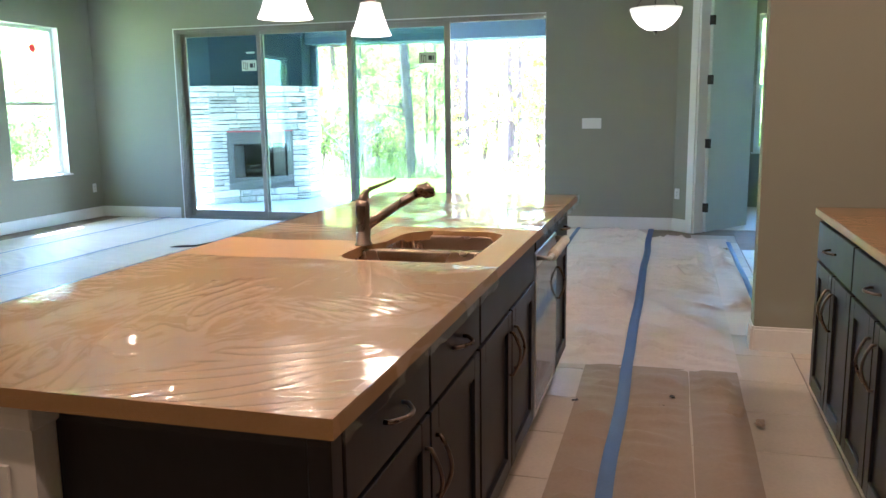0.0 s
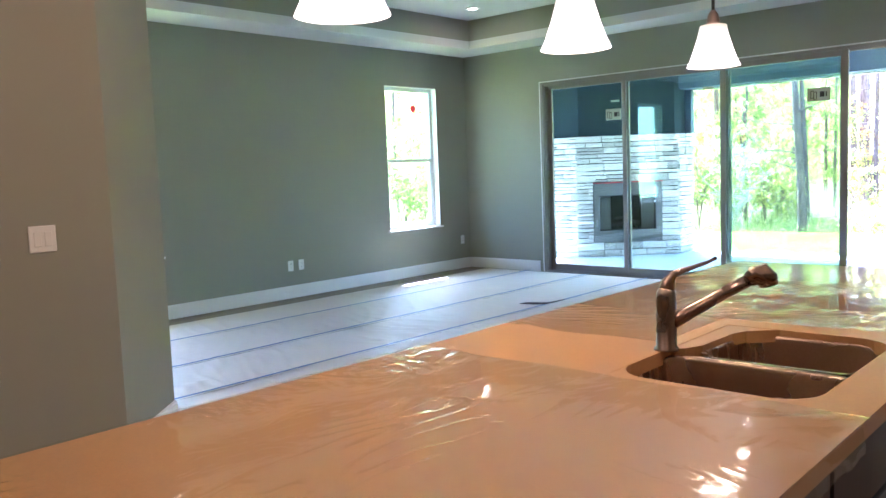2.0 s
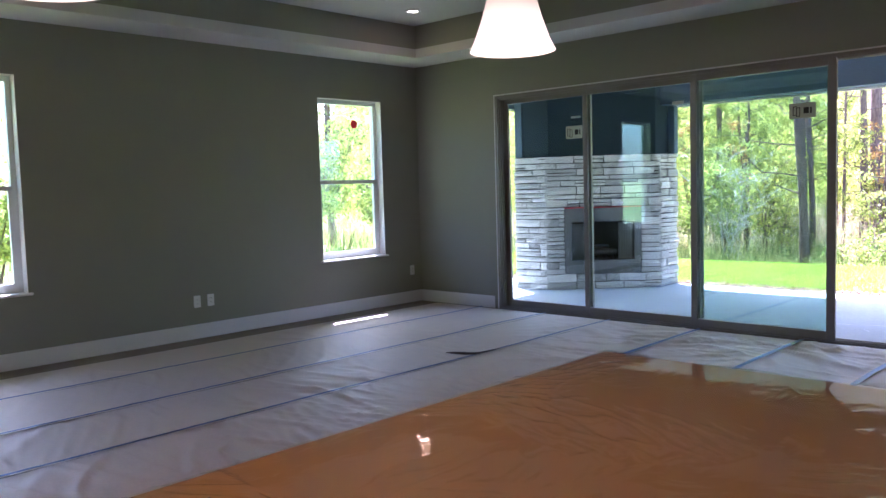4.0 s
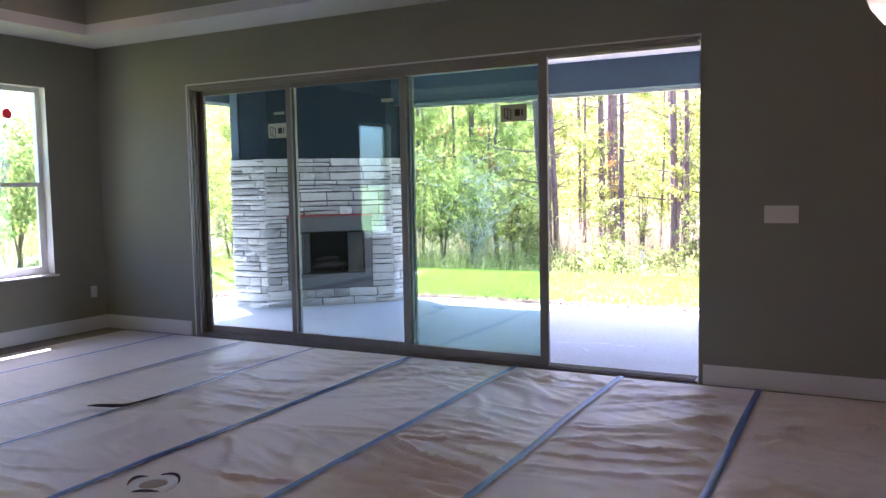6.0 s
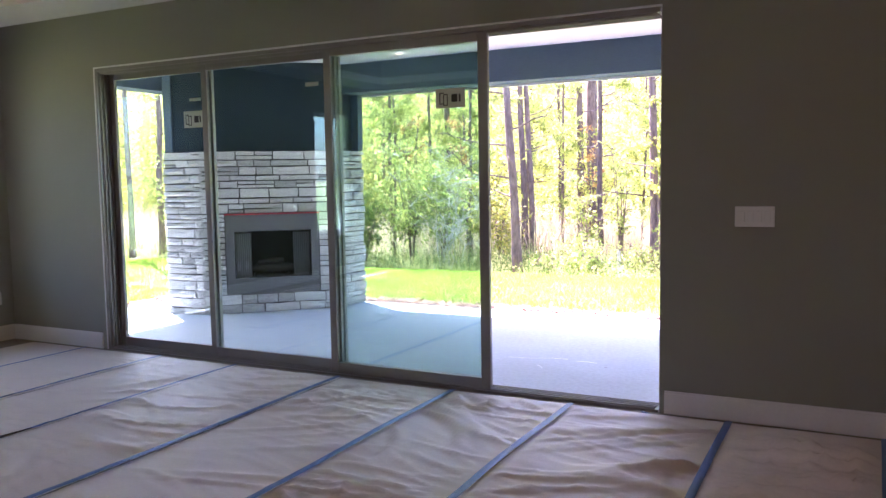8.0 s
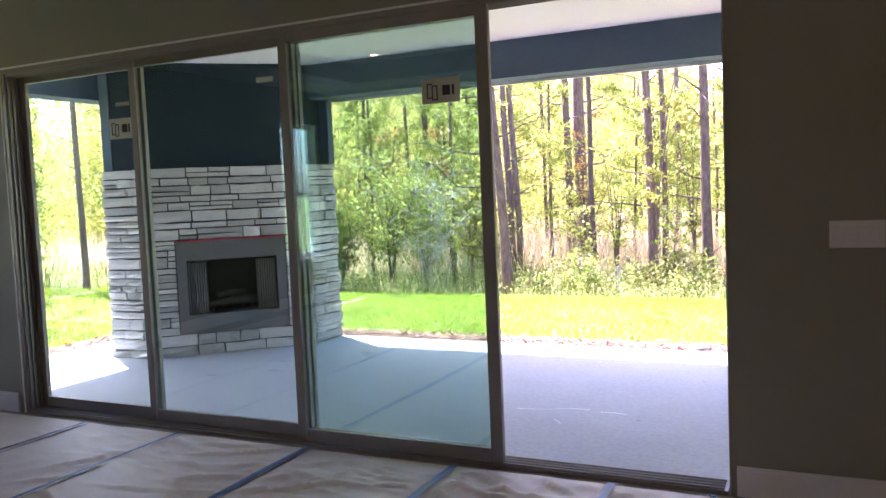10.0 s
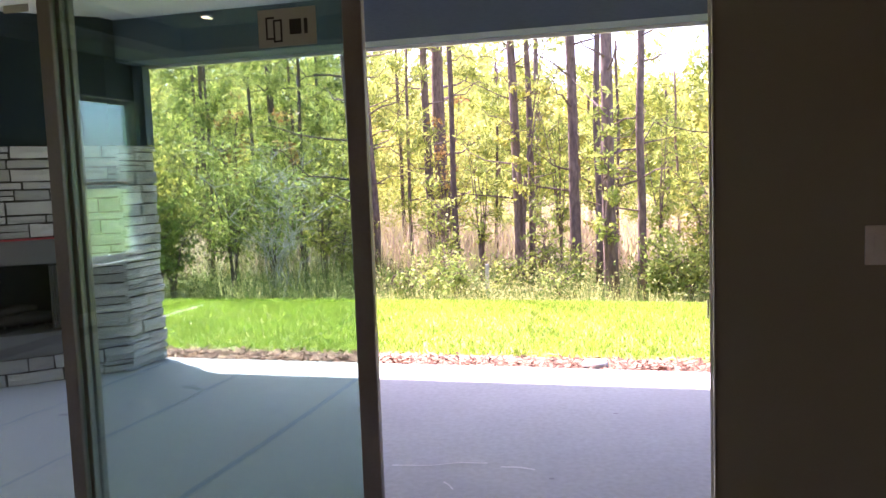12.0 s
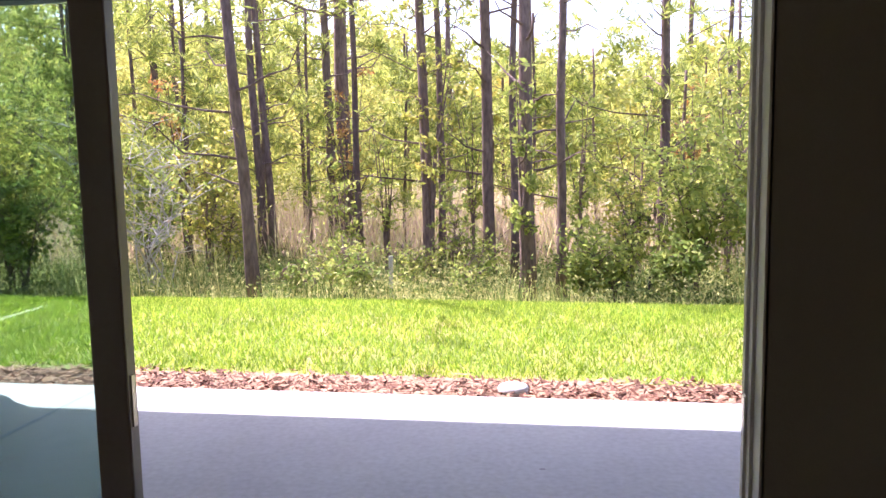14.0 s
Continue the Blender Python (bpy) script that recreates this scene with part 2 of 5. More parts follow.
def tube(points, radii, sides=8, bm=None, cap=True):
    out = bm or bmesh.new()
    rings = []
    pts = [Vector(p) for p in points]
    for i, p in enumerate(pts):
        d = (pts[min(i + 1, len(pts) - 1)] - pts[max(i - 1, 0)]).normalized()
        u = d.cross(Vector((0.31, 0.9, 0.12))).normalized()
        w = d.cross(u)
        r = radii[i] if isinstance(radii, (list, tuple)) else radii
        rings.append([out.verts.new(p + (u * math.cos(k * math.tau / sides) + w * math.sin(k * math.tau / sides)) * r) for k in range(sides)])
    for a, b in zip(rings, rings[1:]):
        for k in range(sides):
            out.faces.new((a[k], a[(k + 1) % sides], b[(k + 1) % sides], b[k]))
    if cap:
        out.faces.new(rings[0])
        out.faces.new(rings[-1])
    return out


def lathe(profile, sides=24, bm=None, at=(0, 0, 0)):
    out = bm or bmesh.new()
    rings = [[out.verts.new((at[0] + r * math.cos(k * math.tau / sides), at[1] + r * math.sin(k * math.tau / sides), at[2] + z)) for k in range(sides)] for r, z in profile]
    for a, b in zip(rings, rings[1:]):
        for k in range(sides):
            out.faces.new((a[k], a[(k + 1) % sides], b[(k + 1) % sides], b[k]))
    return out


def n2(x, y, z=0.0):
    return noise.noise(Vector((x, y, z)))


# ---- plan, in metres ----
WY, WT = 9.49, 0.16            # inner face and thickness of the wall with the sliding door
LX = -7.49                     # inner face of the wall with the windows
SX0, SX1, SH = -6.22, -1.40, 2.44
CEIL, TRAY = 2.91, 3.27
PATIO = -0.06
BY0 = -2.6                     # wall behind the kitchen

# ---- setting ----
tmp = box(SX1, WY, -0.1, 0.06, WY + WT, CEIL + 0.5)
structure("wall_north", box(LX - 0.16, WY, -0.1, SX0, WY + WT, CEIL + 0.5, bm=box(SX0, WY, SH, SX1, WY + WT, CEIL + 0.5, bm=tmp)), M_WALL, "greige painted wall round the wide sliding door", "wall")
WIN = [(3.84, 4.79), (7.94, 8.89)]
WZ0, WZ1 = 0.63, 2.46
bmw = bmesh.new()
ys = [3.05, *WIN[0], *WIN[1], WY + WT]
for a, b in ((ys[0], ys[1]), (ys[2], ys[3]), (ys[4], ys[5])):
    box(LX - 0.16, a, -0.1, LX, b, CEIL + 0.5, bm=bmw)
for a, b in WIN:
    box(LX - 0.16, a, -0.1, LX, b, WZ0, bm=bmw)
    box(LX - 0.16, a, WZ1, LX, b, CEIL + 0.5, bm=bmw)
structure("wall_west", bmw, M_WALL, "greige painted wall with two narrow windows", "wall")
structure("wall_kitchen_west", prism([(-3.8, BY0), (-3.8, 2.55), (-4.25, 3.05), (LX - 0.16, 3.05), (LX - 0.16, 2.9), (-4.4, 2.9), (-3.96, 2.45), (-3.96, BY0)], -0.1, CEIL + 0.5), M_WALL, "greige kitchen wall with a clipped corner", "wall")
structure("wall_kitchen_south", box(-3.96, BY0 - 0.15, -0.1, 2.4, BY0, CEIL + 0.3), M_WALL, "plain greige kitchen wall", "wall")
structure("wall_kitchen_east", box(2.2, BY0, -0.1, 2.36, 4.79, CEIL + 0.3), M_WALL, "plain greige kitchen wall", "wall")
structure("wall_stub", box(0.49, 4.79, -0.1, 2.36, 4.95, CEIL + 0.3), M_WALL, "greige wall end between kitchen and dining nook", "wall")
structure("wall_nook_east", prism([(1.62, 4.95), (1.78, 4.95), (1.78, 8.0), (1.62, 7.92)], -0.1, CEIL + 0.3), M_WALL, "plain greige nook wall", "wall")
D = Vector((0.7071, -0.7071))
C0 = Vector((0.05, WY))
bmd = slab_along(C0, C0 + D * 0.30, 0.14, -0.1, CEIL + 0.3)
slab_along(C0 + D * 1.2, C0 + D * 2.24, 0.14, -0.1, CEIL + 0.3, bmd)
slab_along(C0 + D * 0.30, C0 + D * 1.2, 0.14, 2.56, CEIL + 0.3, bmd)
structure("wall_angled", bmd, M_WALL, "angled greige wall with a tall doorway", "wall")
bmr = box(0.06, WY + 0.16, -0.1, 0.2, 12.0, CEIL + 0.3)
box(0.2, 12.0, -0.1, 1.1, 12.15, CEIL + 0.3, bm=bmr)
box(1.1, 12.0, -0.1, 3.0, 12.15, 0.75, bm=bmr)
box(1.1, 12.0, 2.6, 3.0, 12.15, CEIL + 0.3, bm=bmr)
box(3.0, 12.0, -0.1, 3.4, 12.15, CEIL + 0.3, bm=bmr)
box(3.4, 7.9, -0.1, 3.55, 12.15, CEIL + 0.3, bm=bmr)
box(1.78, 7.9, -0.1, 3.4, 8.05, CEIL + 0.3, bm=bmr)
structure("wall_back_room", bmr, M_WALL, "greige walls of the room behind the door", "wall")

# ceilings
TX0, TX1, TY0, TY1 = -6.93, -2.2, 3.65, 8.95
bmc = box(-3.96, BY0 - 0.15, CEIL, 2.4, TY0, CEIL + 0.1)
box(LX - 0.16, 2.9, CEIL, -3.96, TY0, CEIL + 0.1, bm=bmc)
box(LX - 0.16, TY0, CEIL, TX0, TY1, CEIL + 0.1, bm=bmc)
box(LX - 0.16, TY1, CEIL, 0.06, WY + WT, CEIL + 0.1, bm=bmc)
box(0.06, TY1, CEIL, 3.55, 12.15, CEIL + 0.1, bm=bmc)
box(TX1, TY0, CEIL, 3.55, TY1, CEIL + 0.1, bm=bmc)
structure("ceiling", bmc, M_CEIL, "white textured ceiling", "ceiling")
for a in ((TX0 - 0.12, TY0 - 0.12, CEIL + 0.1, TX0, TY1 + 0.12, TRAY), (TX1, TY0 - 0.12, CEIL + 0.1, TX1 + 0.12, TY1 + 0.12, TRAY), (TX0, TY0 - 0.12, CEIL + 0.1, TX1, TY0, TRAY), (TX0, TY1, CEIL + 0.1, TX1, TY1 + 0.12, TRAY)):
    structure("tray_side", box(*a), M_WALL, "greige side of the raised tray ceiling", "ceiling")
structure("ceiling_tray", box(TX0 - 0.12, TY0 - 0.12, TRAY, TX1 + 0.12, TY1 + 0.12, TRAY + 0.1), M_CEIL, "raised white tray ceiling", "ceiling")
# unseen slab; its west edge leaves only a thin sun strip indoors
structure("roof", box(-9.455, BY0 - 0.5, 3.5, 4.0, 13.40, 3.62), M_FRAME, "plain flat roof out of view, its edge set to trim the sunlight", "roof")


# baseboards
def baseboard(p0, p1, side):
    bm = slab_along(p0, p1, 0.016, 0.0, 0.125, side=side)
    slab_along(p0, p1, 0.010, 0.125, 0.14, bm, side)
    return structure("baseboard", bm, M_TRIM, "white painted baseboard", "baseboard")


baseboard((LX, 3.07), (LX, WY), -1)
baseboard((LX + 0.016, WY), (SX0 - 0.06, WY), -1)
baseboard((SX1 + 0.03, WY), (0.04, WY), -1)
baseboard(C0, C0 + D * 0.21, -1)
baseboard((-3.8, BY0), (-3.8, 2.55), -1)
baseboard((-3.8, 2.55), (-4.25, 3.05), -1)
baseboard((0.49, 4.79), (2.2, 4.79), -1)
baseboard((0.49, 4.95), (0.49, 4.79), -1)

# ---- floor, paper, tape ----
floor = structure("floor", box(LX - 0.16, BY0 - 0.15, -0.1, 3.55, WY + WT, -0.008), M_GROUT, "grey grout bed under beige tiles", "floor")
structure("floor_back_room", box(0.2, WY + WT, -0.1, 3.4, 12.0, -0.004), M_TILE, "beige floor of the room behind the door", "floor")


def sheet(name, x0, x1, y0, y1, z, material, label, seed, step=0.02, high=0.030, group="floor paper strips"):
    """A strip of paper with long crosswise folds that sweep from seam to seam, steep on one side."""
    nx, ny = max(2, int((x1 - x0) / (step * 1.7))), max(2, int((y1 - y0) / step))
    verts, faces = [], []
    s = seed * 7.3
    for j in range(ny + 1):
        for i in range(nx + 1):
            x, y = x0 + (x1 - x0) * i / nx, y0 + (y1 - y0) * j / ny
            a = n2(x * 0.8 + s, y * 0.7, 1.0)
            b = n2(x * 0.5 - s, y * 0.9, 3.0)
            h = 0.0
            for k, (fx, fy, slant, thin, size) in enumerate(((0.55, 2.6, 0.9, 6.5, 1.0), (0.8, 5.0, -1.6, 6.0, 0.62), (1.1, 9.0, 3.0, 5.0, 0.34), (5.0, 1.1, 0.6, 7.0, 0.30))):
                n = n2(x * fx + 1.2 * b + s * (k + 1), y * fy + slant * x + 2.2 * a, 2.0 + 3 * k)
                r = 1 - abs(n) * thin * (0.7 if n > 0 else 1.5)
                if r > 0:
                    h += size * r * r * max(0, 0.55 + 1.3 * n2(x * 0.9 + 5 * k, y * 0.9 - s, 9.0 + k))
            amount = min(1.2, max(0.35, 0.4 + (x + 6.2) / 3.4)) * (1 + 0.8 * min(1, max(0, x + 1.6)))
            h *= high * amount * min(1, (y1 - y) / 0.15 + 0.1, (y - y0) / 0.2 + 0.08)
            h *= min(1, max(0, math.hypot(x + 3.4, y - 6.35) - 0.12) / 0.25)
            edge = max(0, min((x - x0 - 0.022) / 0.06, (x1 - x - 0.022) / 0.06, 1))
            verts.append((x + (0.008 * n2(0, y * 1.5, s) if i in (0, nx) else 0), y + (0.07 * n2(x * 3, 0, s) if j == 0 else 0), z + h * (0.12 + 0.88 * edge)))
    for j in range(ny):
        for i in range(nx):
            k = j * (nx + 1) + i
            faces.append((k, k + 1, k + nx + 2, k + nx + 1))
    ob = new(name, raw(name, verts, faces, material, True))
    return tagged(ob, label, "floor paper", group)


def tape(x0, y0, x1, y1, z, seed, wide=0.042):
    n = max(3, int(math.hypot(x1 - x0, y1 - y0) / 0.06))
    d = Vector((x1 - x0, y1 - y0)).normalized()
    s = Vector((-d.y, d.x))
    verts, faces = [], []
    for i in range(n + 1):
        p = Vector((x0, y0)) + d * math.hypot(x1 - x0, y1 - y0) * i / n
        p += s * 0.018 * n2(i * 0.06, seed * 3.1)
        h = z + 0.004 * max(0, n2(i * 0.5, seed))
        for k, up in ((-1, 0), (-0.35, 0.0025), (0.35, 0.0025), (1, 0)):
            q = p + s * k * wide / 2
            verts.append((q.x, q.y, h + up))
    for i in range(n):
        for k in range(3):
            a = i * 4 + k
            faces.append((a, a + 1, a + 5, a + 4))
    ob = new("masking_tape", raw("masking_tape", verts, faces, M_TAPE, True))
    return tagged(ob, "strip of blue masking tape over a paper seam", "tape", "floor tapes")


TAPES = [-6.40, -5.50, -4.68, -3.70, -2.77, -1.94, -0.98, -0.18, 0.60]
edges = [-7.15, *TAPES]
for k, (a, b) in enumerate(zip(edges, edges[1:])):
    y0 = 3.2 if b < -4.2 else (2.7 if b < -1.6 else (4.33 if b < -0.5 else 4.28))
    y1 = WY - 0.07 if b < -0.1 else 8.9
    if b == 0.60:
        sheet("floor_paper", 0.392, b - 0.004, 5.05, y1, 0.004, M_PAPER, "narrow pale floor paper strip beside the wall end", 31)
        b = 0.396
    sheet("floor_paper", a + 0.004, b - 0.004, y0, y1, 0.004 + 0.001 * (k % 2), M_PAPER, "wrinkled pale protective paper taped over the floor", k + 1)
# runner strips, browned by colour for the lamplit kitchen
for k, (a, b) in enumerate(((-0.40, -0.18), (-0.18, 0.13), (0.13, 0.375))):
    sheet("floor_paper", a + 0.003, b - 0.003, -0.6, 4.32, 0.005 + 0.001 * k, M_RUNNER_LAMPLIT, "creased pale paper runner on the kitchen tiles, warm lamplight in its colour", 21 + k, high=0.022, group="kitchen paper runner")
for k, x in enumerate(TAPES):
    y0 = 3.2 if x < -4.2 else (2.7 if x < -1.6 else 4.35)
    if x == -0.18:
        y0 = -0.6
    if x == 0.60:
        y0 = 5.02
    tape(x + 0.01, y0, x, WY - 0.09 if x < 0.1 else 8.6, 0.021, k + 1, 0.06 if x == -0.18 else (0.028 if x < -4.2 else 0.042))

# ---- sliding door ----
door_unit = tagged(new("sliding_door"), "bronze aluminium sliding glass door, its end panel slid open", "sliding door")
door_unit.location = (0, WY, 0)
bmf = box(SX0, 0.0, 0.0, SX0 + 0.035, 0.15, SH)
for k in range(4):
    box(SX0 + 0.035, 0.012 + 0.036 * k, 0.0, SX0 + 0.05, 0.022 + 0.036 * k, SH - 0.03, bm=bmf)
part("jamb", bmf, M_FRAME, door_unit)
# right jamb, its pale tone standing for daylight from the patio
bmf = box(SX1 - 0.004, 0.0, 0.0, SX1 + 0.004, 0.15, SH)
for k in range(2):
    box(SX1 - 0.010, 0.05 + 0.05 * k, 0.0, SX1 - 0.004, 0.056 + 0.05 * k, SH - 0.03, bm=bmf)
part("jamb", bmf, M_JAMB_LIT, door_unit)
bmf = box(SX0 + 0.035, 0.0, SH - 0.03, SX1 - 0.012, 0.15, SH - 0.002)
for k in range(4):
    box(SX0 + 0.05, 0.012 + 0.036 * k, SH - 0.05, SX1 - 0.03, 0.018 + 0.036 * k, SH - 0.03, bm=bmf)
part("head_track", bmf, M_FRAME, door_unit)
bmf = box(SX0 + 0.035, 0.002, -0.006, SX1 - 0.012, 0.16, 0.012)
for k in range(4):
    box(SX0 + 0.05, 0.014 + 0.036 * k, 0.012, SX1 - 0.03, 0.02 + 0.036 * k, 0.024, bm=bmf)
part("sill_track", bmf, M_FRAME, door_unit)


def panel(x0, x1, y, left=0.05, right=0.05):
    z0, z1 = 0.022, SH - 0.034
    p = part("door_panel", box(x0, y, z0, x0 + left, y + 0.034, z1, 0.003), M_FRAME, door_unit)
    part("stile", box(x1 - right, y, z0, x1, y + 0.034, z1, 0.003), M_FRAME, p)
    part("top_rail", box(x0 + left, y + 0.002, z1 - 0.06, x1 - right, y + 0.032, z1, 0.003), M_FRAME, p)
    part("bottom_rail", box(x0 + left, y + 0.002, z0, x1 - right, y + 0.032, z0 + 0.075, 0.003), M_FRAME, p)
    g = part("glass_pane", box(x0 + left - 0.004, y + 0.014, z0 + 0.07, x1 - right + 0.004, y + 0.020, z1 - 0.055), M_GLASS, p)
    g.visible_shadow = False
    return p


panel(-6.17, -5.01, 0.108, 0.05, 0.06)
panel(-5.085, -3.75, 0.072, 0.055, 0.055)
panel(-3.83, -2.555, 0.036, 0.07, 0.06)
panel(-3.835, -2.53, 0.0, 0.06, 0.07)
part("edge_latch", box(-2.531, 0.01, 0.95, -2.527, 0.024, 1.05, 0.001), M_STEEL, door_unit, "small steel edge latch")
part("latch_keeper", box(SX1 - 0.02, 0.05, 0.97, SX1 - 0.014, 0.075, 1.03, 0.003), M_STEEL, door_unit, "small steel keeper")
structure("door_return", box(SX0 - 0.012, WY - 0.006, 0.0, SX0, WY + 0.01, SH + 0.012), M_TRIM, "thin pale edge bead of the door opening", "trim")
structure("door_head_bead", box(SX0 - 0.012, WY - 0.006, SH, SX1, WY + 0.01, SH + 0.012), M_TRIM, "thin pale edge bead over the door", "trim")


def sticker(x, z, y, w, h):
    s = thing("glass_sticker", (x, y, z), "cream maker's sticker with dark marks on the glass", "sticker", "glass stickers")
    part("paper", box(-w / 2, -0.001, -h / 2, w / 2, 0.0, h / 2), M_STICKER, s)
    bm = bmesh.new()
    u = h
    for x0, z0, x1, z1 in ((-0.62, -0.3, -0.57, 0.3), (-0.62, 0.25, -0.36, 0.3), (-0.62, -0.3, -0.36, -0.25), (-0.4, -0.38, -0.35, 0.22), (-0.4, 0.17, -0.15, 0.22), (-0.4, -0.38, -0.15, -0.33), (-0.19, -0.38, -0.14, 0.22)):
        box(x0 * u, -0.0025, z0 * u, x1 * u, -0.001, z1 * u, bm=bm)
    part("emblem", bm, M_SLOT, s)
    bm = bmesh.new()
    for x0, z0, x1, z1 in ((0.08, -0.2, 0.42, 0.2), (0.5, -0.2, 0.6, 0.2)):
        box(x0 * u, -0.0025, z0 * u, x1 * u, -0.001, z1 * u, bm=bm)
    part("mark", bm, M_SLOT, s)
    return s


sticker(-2.81, 1.99, WY + 0.0125, 0.22, 0.13)
sticker(-5.225, 1.97, WY + 0.1195, 0.21, 0.135)
s = thing("glass_label", (-5.20, WY + 0.1195, 2.13), "small pale label on the glass", "sticker")
part("paper", box(-0.06, -0.001, -0.012, 0.06, 0.0, 0.012), M_STICKER, s)
s = thing("glass_label", (-4.0, WY + 0.084, 2.17), "small pale label on the glass", "sticker")
part("paper", box(-0.06, -0.001, -0.015, 0.06, 0.0, 0.015), M_STICKER, s)


# ---- windows ----
def window_unit(name, y0, y1, z0, z1, m, label):
    """In its own frame: x along the opening, y outward."""
    w = y1 - y0
    ob = tagged(new(name), label, "window", "house windows", "structure")
    ob.matrix_world = m
    fr = 0.05
    bm = box(0, 0.09, z0, fr, 0.15, z1)
    box(w - fr, 0.09, z0, w, 0.15, z1, bm=bm)
    box(fr, 0.09, z1 - fr, w - fr, 0.15, z1, bm=bm)
    box(fr, 0.09, z0, w - fr, 0.15, z0 + fr, bm=bm)
    part("window_frame", bm, M_VINYL, ob)
    zm = (z0 + z1) / 2 - 0.03
    part("meeting_rail", box(fr, 0.085, zm - 0.02, w - fr, 0.14, zm + 0.02, 0.003), M_VINYL, ob)
    bm = box(fr, 0.088, z0 + fr, fr + 0.028, 0.118, zm - 0.02)
    box(w - fr - 0.028, 0.088, z0 + fr, w - fr, 0.118, zm - 0.02, bm=bm)
    box(fr + 0.028, 0.088, z0 + fr, w - fr - 0.028, 0.118, z0 + fr + 0.03, bm=bm)
    part("lower_sash", bm, M_VINYL, ob)
    for a, b in ((z0 + fr, zm - 0.02), (zm + 0.02, z1 - fr)):
        part("pane", box(fr, 0.105, a, w - fr, 0.11, b), M_GLASS, ob).visible_shadow = False
    part("window_sill", box(-0.03, -0.035, z0 - 0.02, w + 0.03, 0.09, z0 + 0.002, 0.006), M_TRIM, ob)
    bm = box(0.0, 0.0, z0, 0.006, 0.09, z1)
    box(w - 0.006, 0.0, z0, w, 0.09, z1, bm=bm)
    box(0.006, 0.0, z1 - 0.006, w - 0.006, 0.09, z1, bm=bm)
    part("reveal", bm, M_TRIM, ob)
    return ob


for k, (a, b) in enumerate(WIN):
    window_unit("window_%d" % (k + 1), a, b, WZ0, WZ1, pose(LX, a, 0, 0, 0, 90), "narrow single-hung white vinyl window with a sill")
# window_3 is made wider out of sight to brighten the open door
window_unit("window_3", 1.1, 3.0, 0.75, 2.6, pose(1.1, 12.0, 0), "tall white window in the room behind the door, widened out of view for daylight")
s = thing("red_tag", (LX - 0.104, 8.55, 2.19), "small red sticker on the upper window glass", "sticker")
part("tag", lathe([(0.001, -0.001), (0.05, -0.001), (0.05, 0.001), (0.001, 0.001)], 14), M_RED, s)
s.rotation_euler = (0, radians(90), 0)

# ---- doorway in the angled wall ----
Q = Matrix.Translation((C0.x, C0.y, 0)) @ pose(0, 0, 0, 0, 0, -45)
cas = tagged(new("door_casing"), "white painted door casing", "door casing", kind="structure")
cas.matrix_world = Q
bm = box(0.21, -0.018, 0, 0.30, 0.0, 2.65)
box(1.2, -0.018, 0, 1.29, 0.0, 2.65, bm=bm)
box(0.30, -0.018, 2.56, 1.2, 0.0, 2.65, bm=bm)
part("casing", bm, M_TRIM, cas)
bm = box(0.30, 0.0, 0, 0.32, 0.14, 2.56)
box(1.18, 0.0, 0, 1.2, 0.14, 2.56, bm=bm)
box(0.32, 0.0, 2.54, 1.18, 0.14, 2.56, bm=bm)
part("door_jamb", bm, M_TRIM, cas)
door = tagged(new("door_1"), "tall pale green-white interior door standing ajar", "door", kind="structure")
door.matrix_world = Q @ pose(0.325, 0.13, 0, 0, 0, 100)
part("leaf", box(0.0, -0.036, 0.012, 0.85, 0.0, 2.54, 0.003), M_DOOR, door)
for z in (0.28, 0.98, 1.66, 2.28):
    part("hinge", box(-0.012, -0.045, z - 0.05, 0.03, 0.004, z + 0.05, 0.002), M_DARK, door, "dark bronze hinge")


# ---- plates ----
def plate(at, turn, kind, label, w=0.075, h=0.118, n=1):
    s = thing("switch_plate" if kind == "switch" else "outlet_plate", at, label, "wall plate", "wall plates", turn)
    part("cover", box(-w / 2, -0.006, -h / 2, w / 2, 0.0, h / 2, 0.003), M_PLATE, s)
    for k in range(n):
        x = (k - (n - 1) / 2) * 0.046
        if kind == "switch":
            part("rocker", box(x - 0.016, -0.010, -0.033, x + 0.016, -0.006, 0.033, 0.002), M_PLATE, s)
        else:
            for z in (0.02, -0.02):
                r = part("socket", box(x - 0.016, -0.009, z - 0.014, x + 0.016, -0.006, z + 0.014, 0.003), M_PLATE, s)
                bm = box(x - 0.008, -0.0095, z - 0.004, x - 0.005, -0.009, z + 0.006)
                box(x + 0.005, -0.0095, z - 0.004, x + 0.008, -0.009, z + 0.006, bm=bm)
                part("slots", bm, M_SLOT, r)
    return s


plate((-0.87, WY, 1.205), 0, "switch", "four-gang white switch plate on the wall", 0.215, 0.118, 4)
plate((-3.8, 2.23, 1.14), 90, "switch", "two-gang white switch plate on the kitchen wall", 0.118, 0.118, 2)
plate((LX, 6.35, 0.365), 90, "outlet", "white outlet plate low on the wall")
plate((LX, 6.50, 0.365), 90, "outlet", "white cable plate low on the wall")
plate((LX, 9.33, 0.40), 90, "outlet", "white outlet plate near the room corner")
p = C0 + D * 0.06
plate((p.x, p.y, 0.42), -45, "outlet", "white outlet plate beside the door casing")


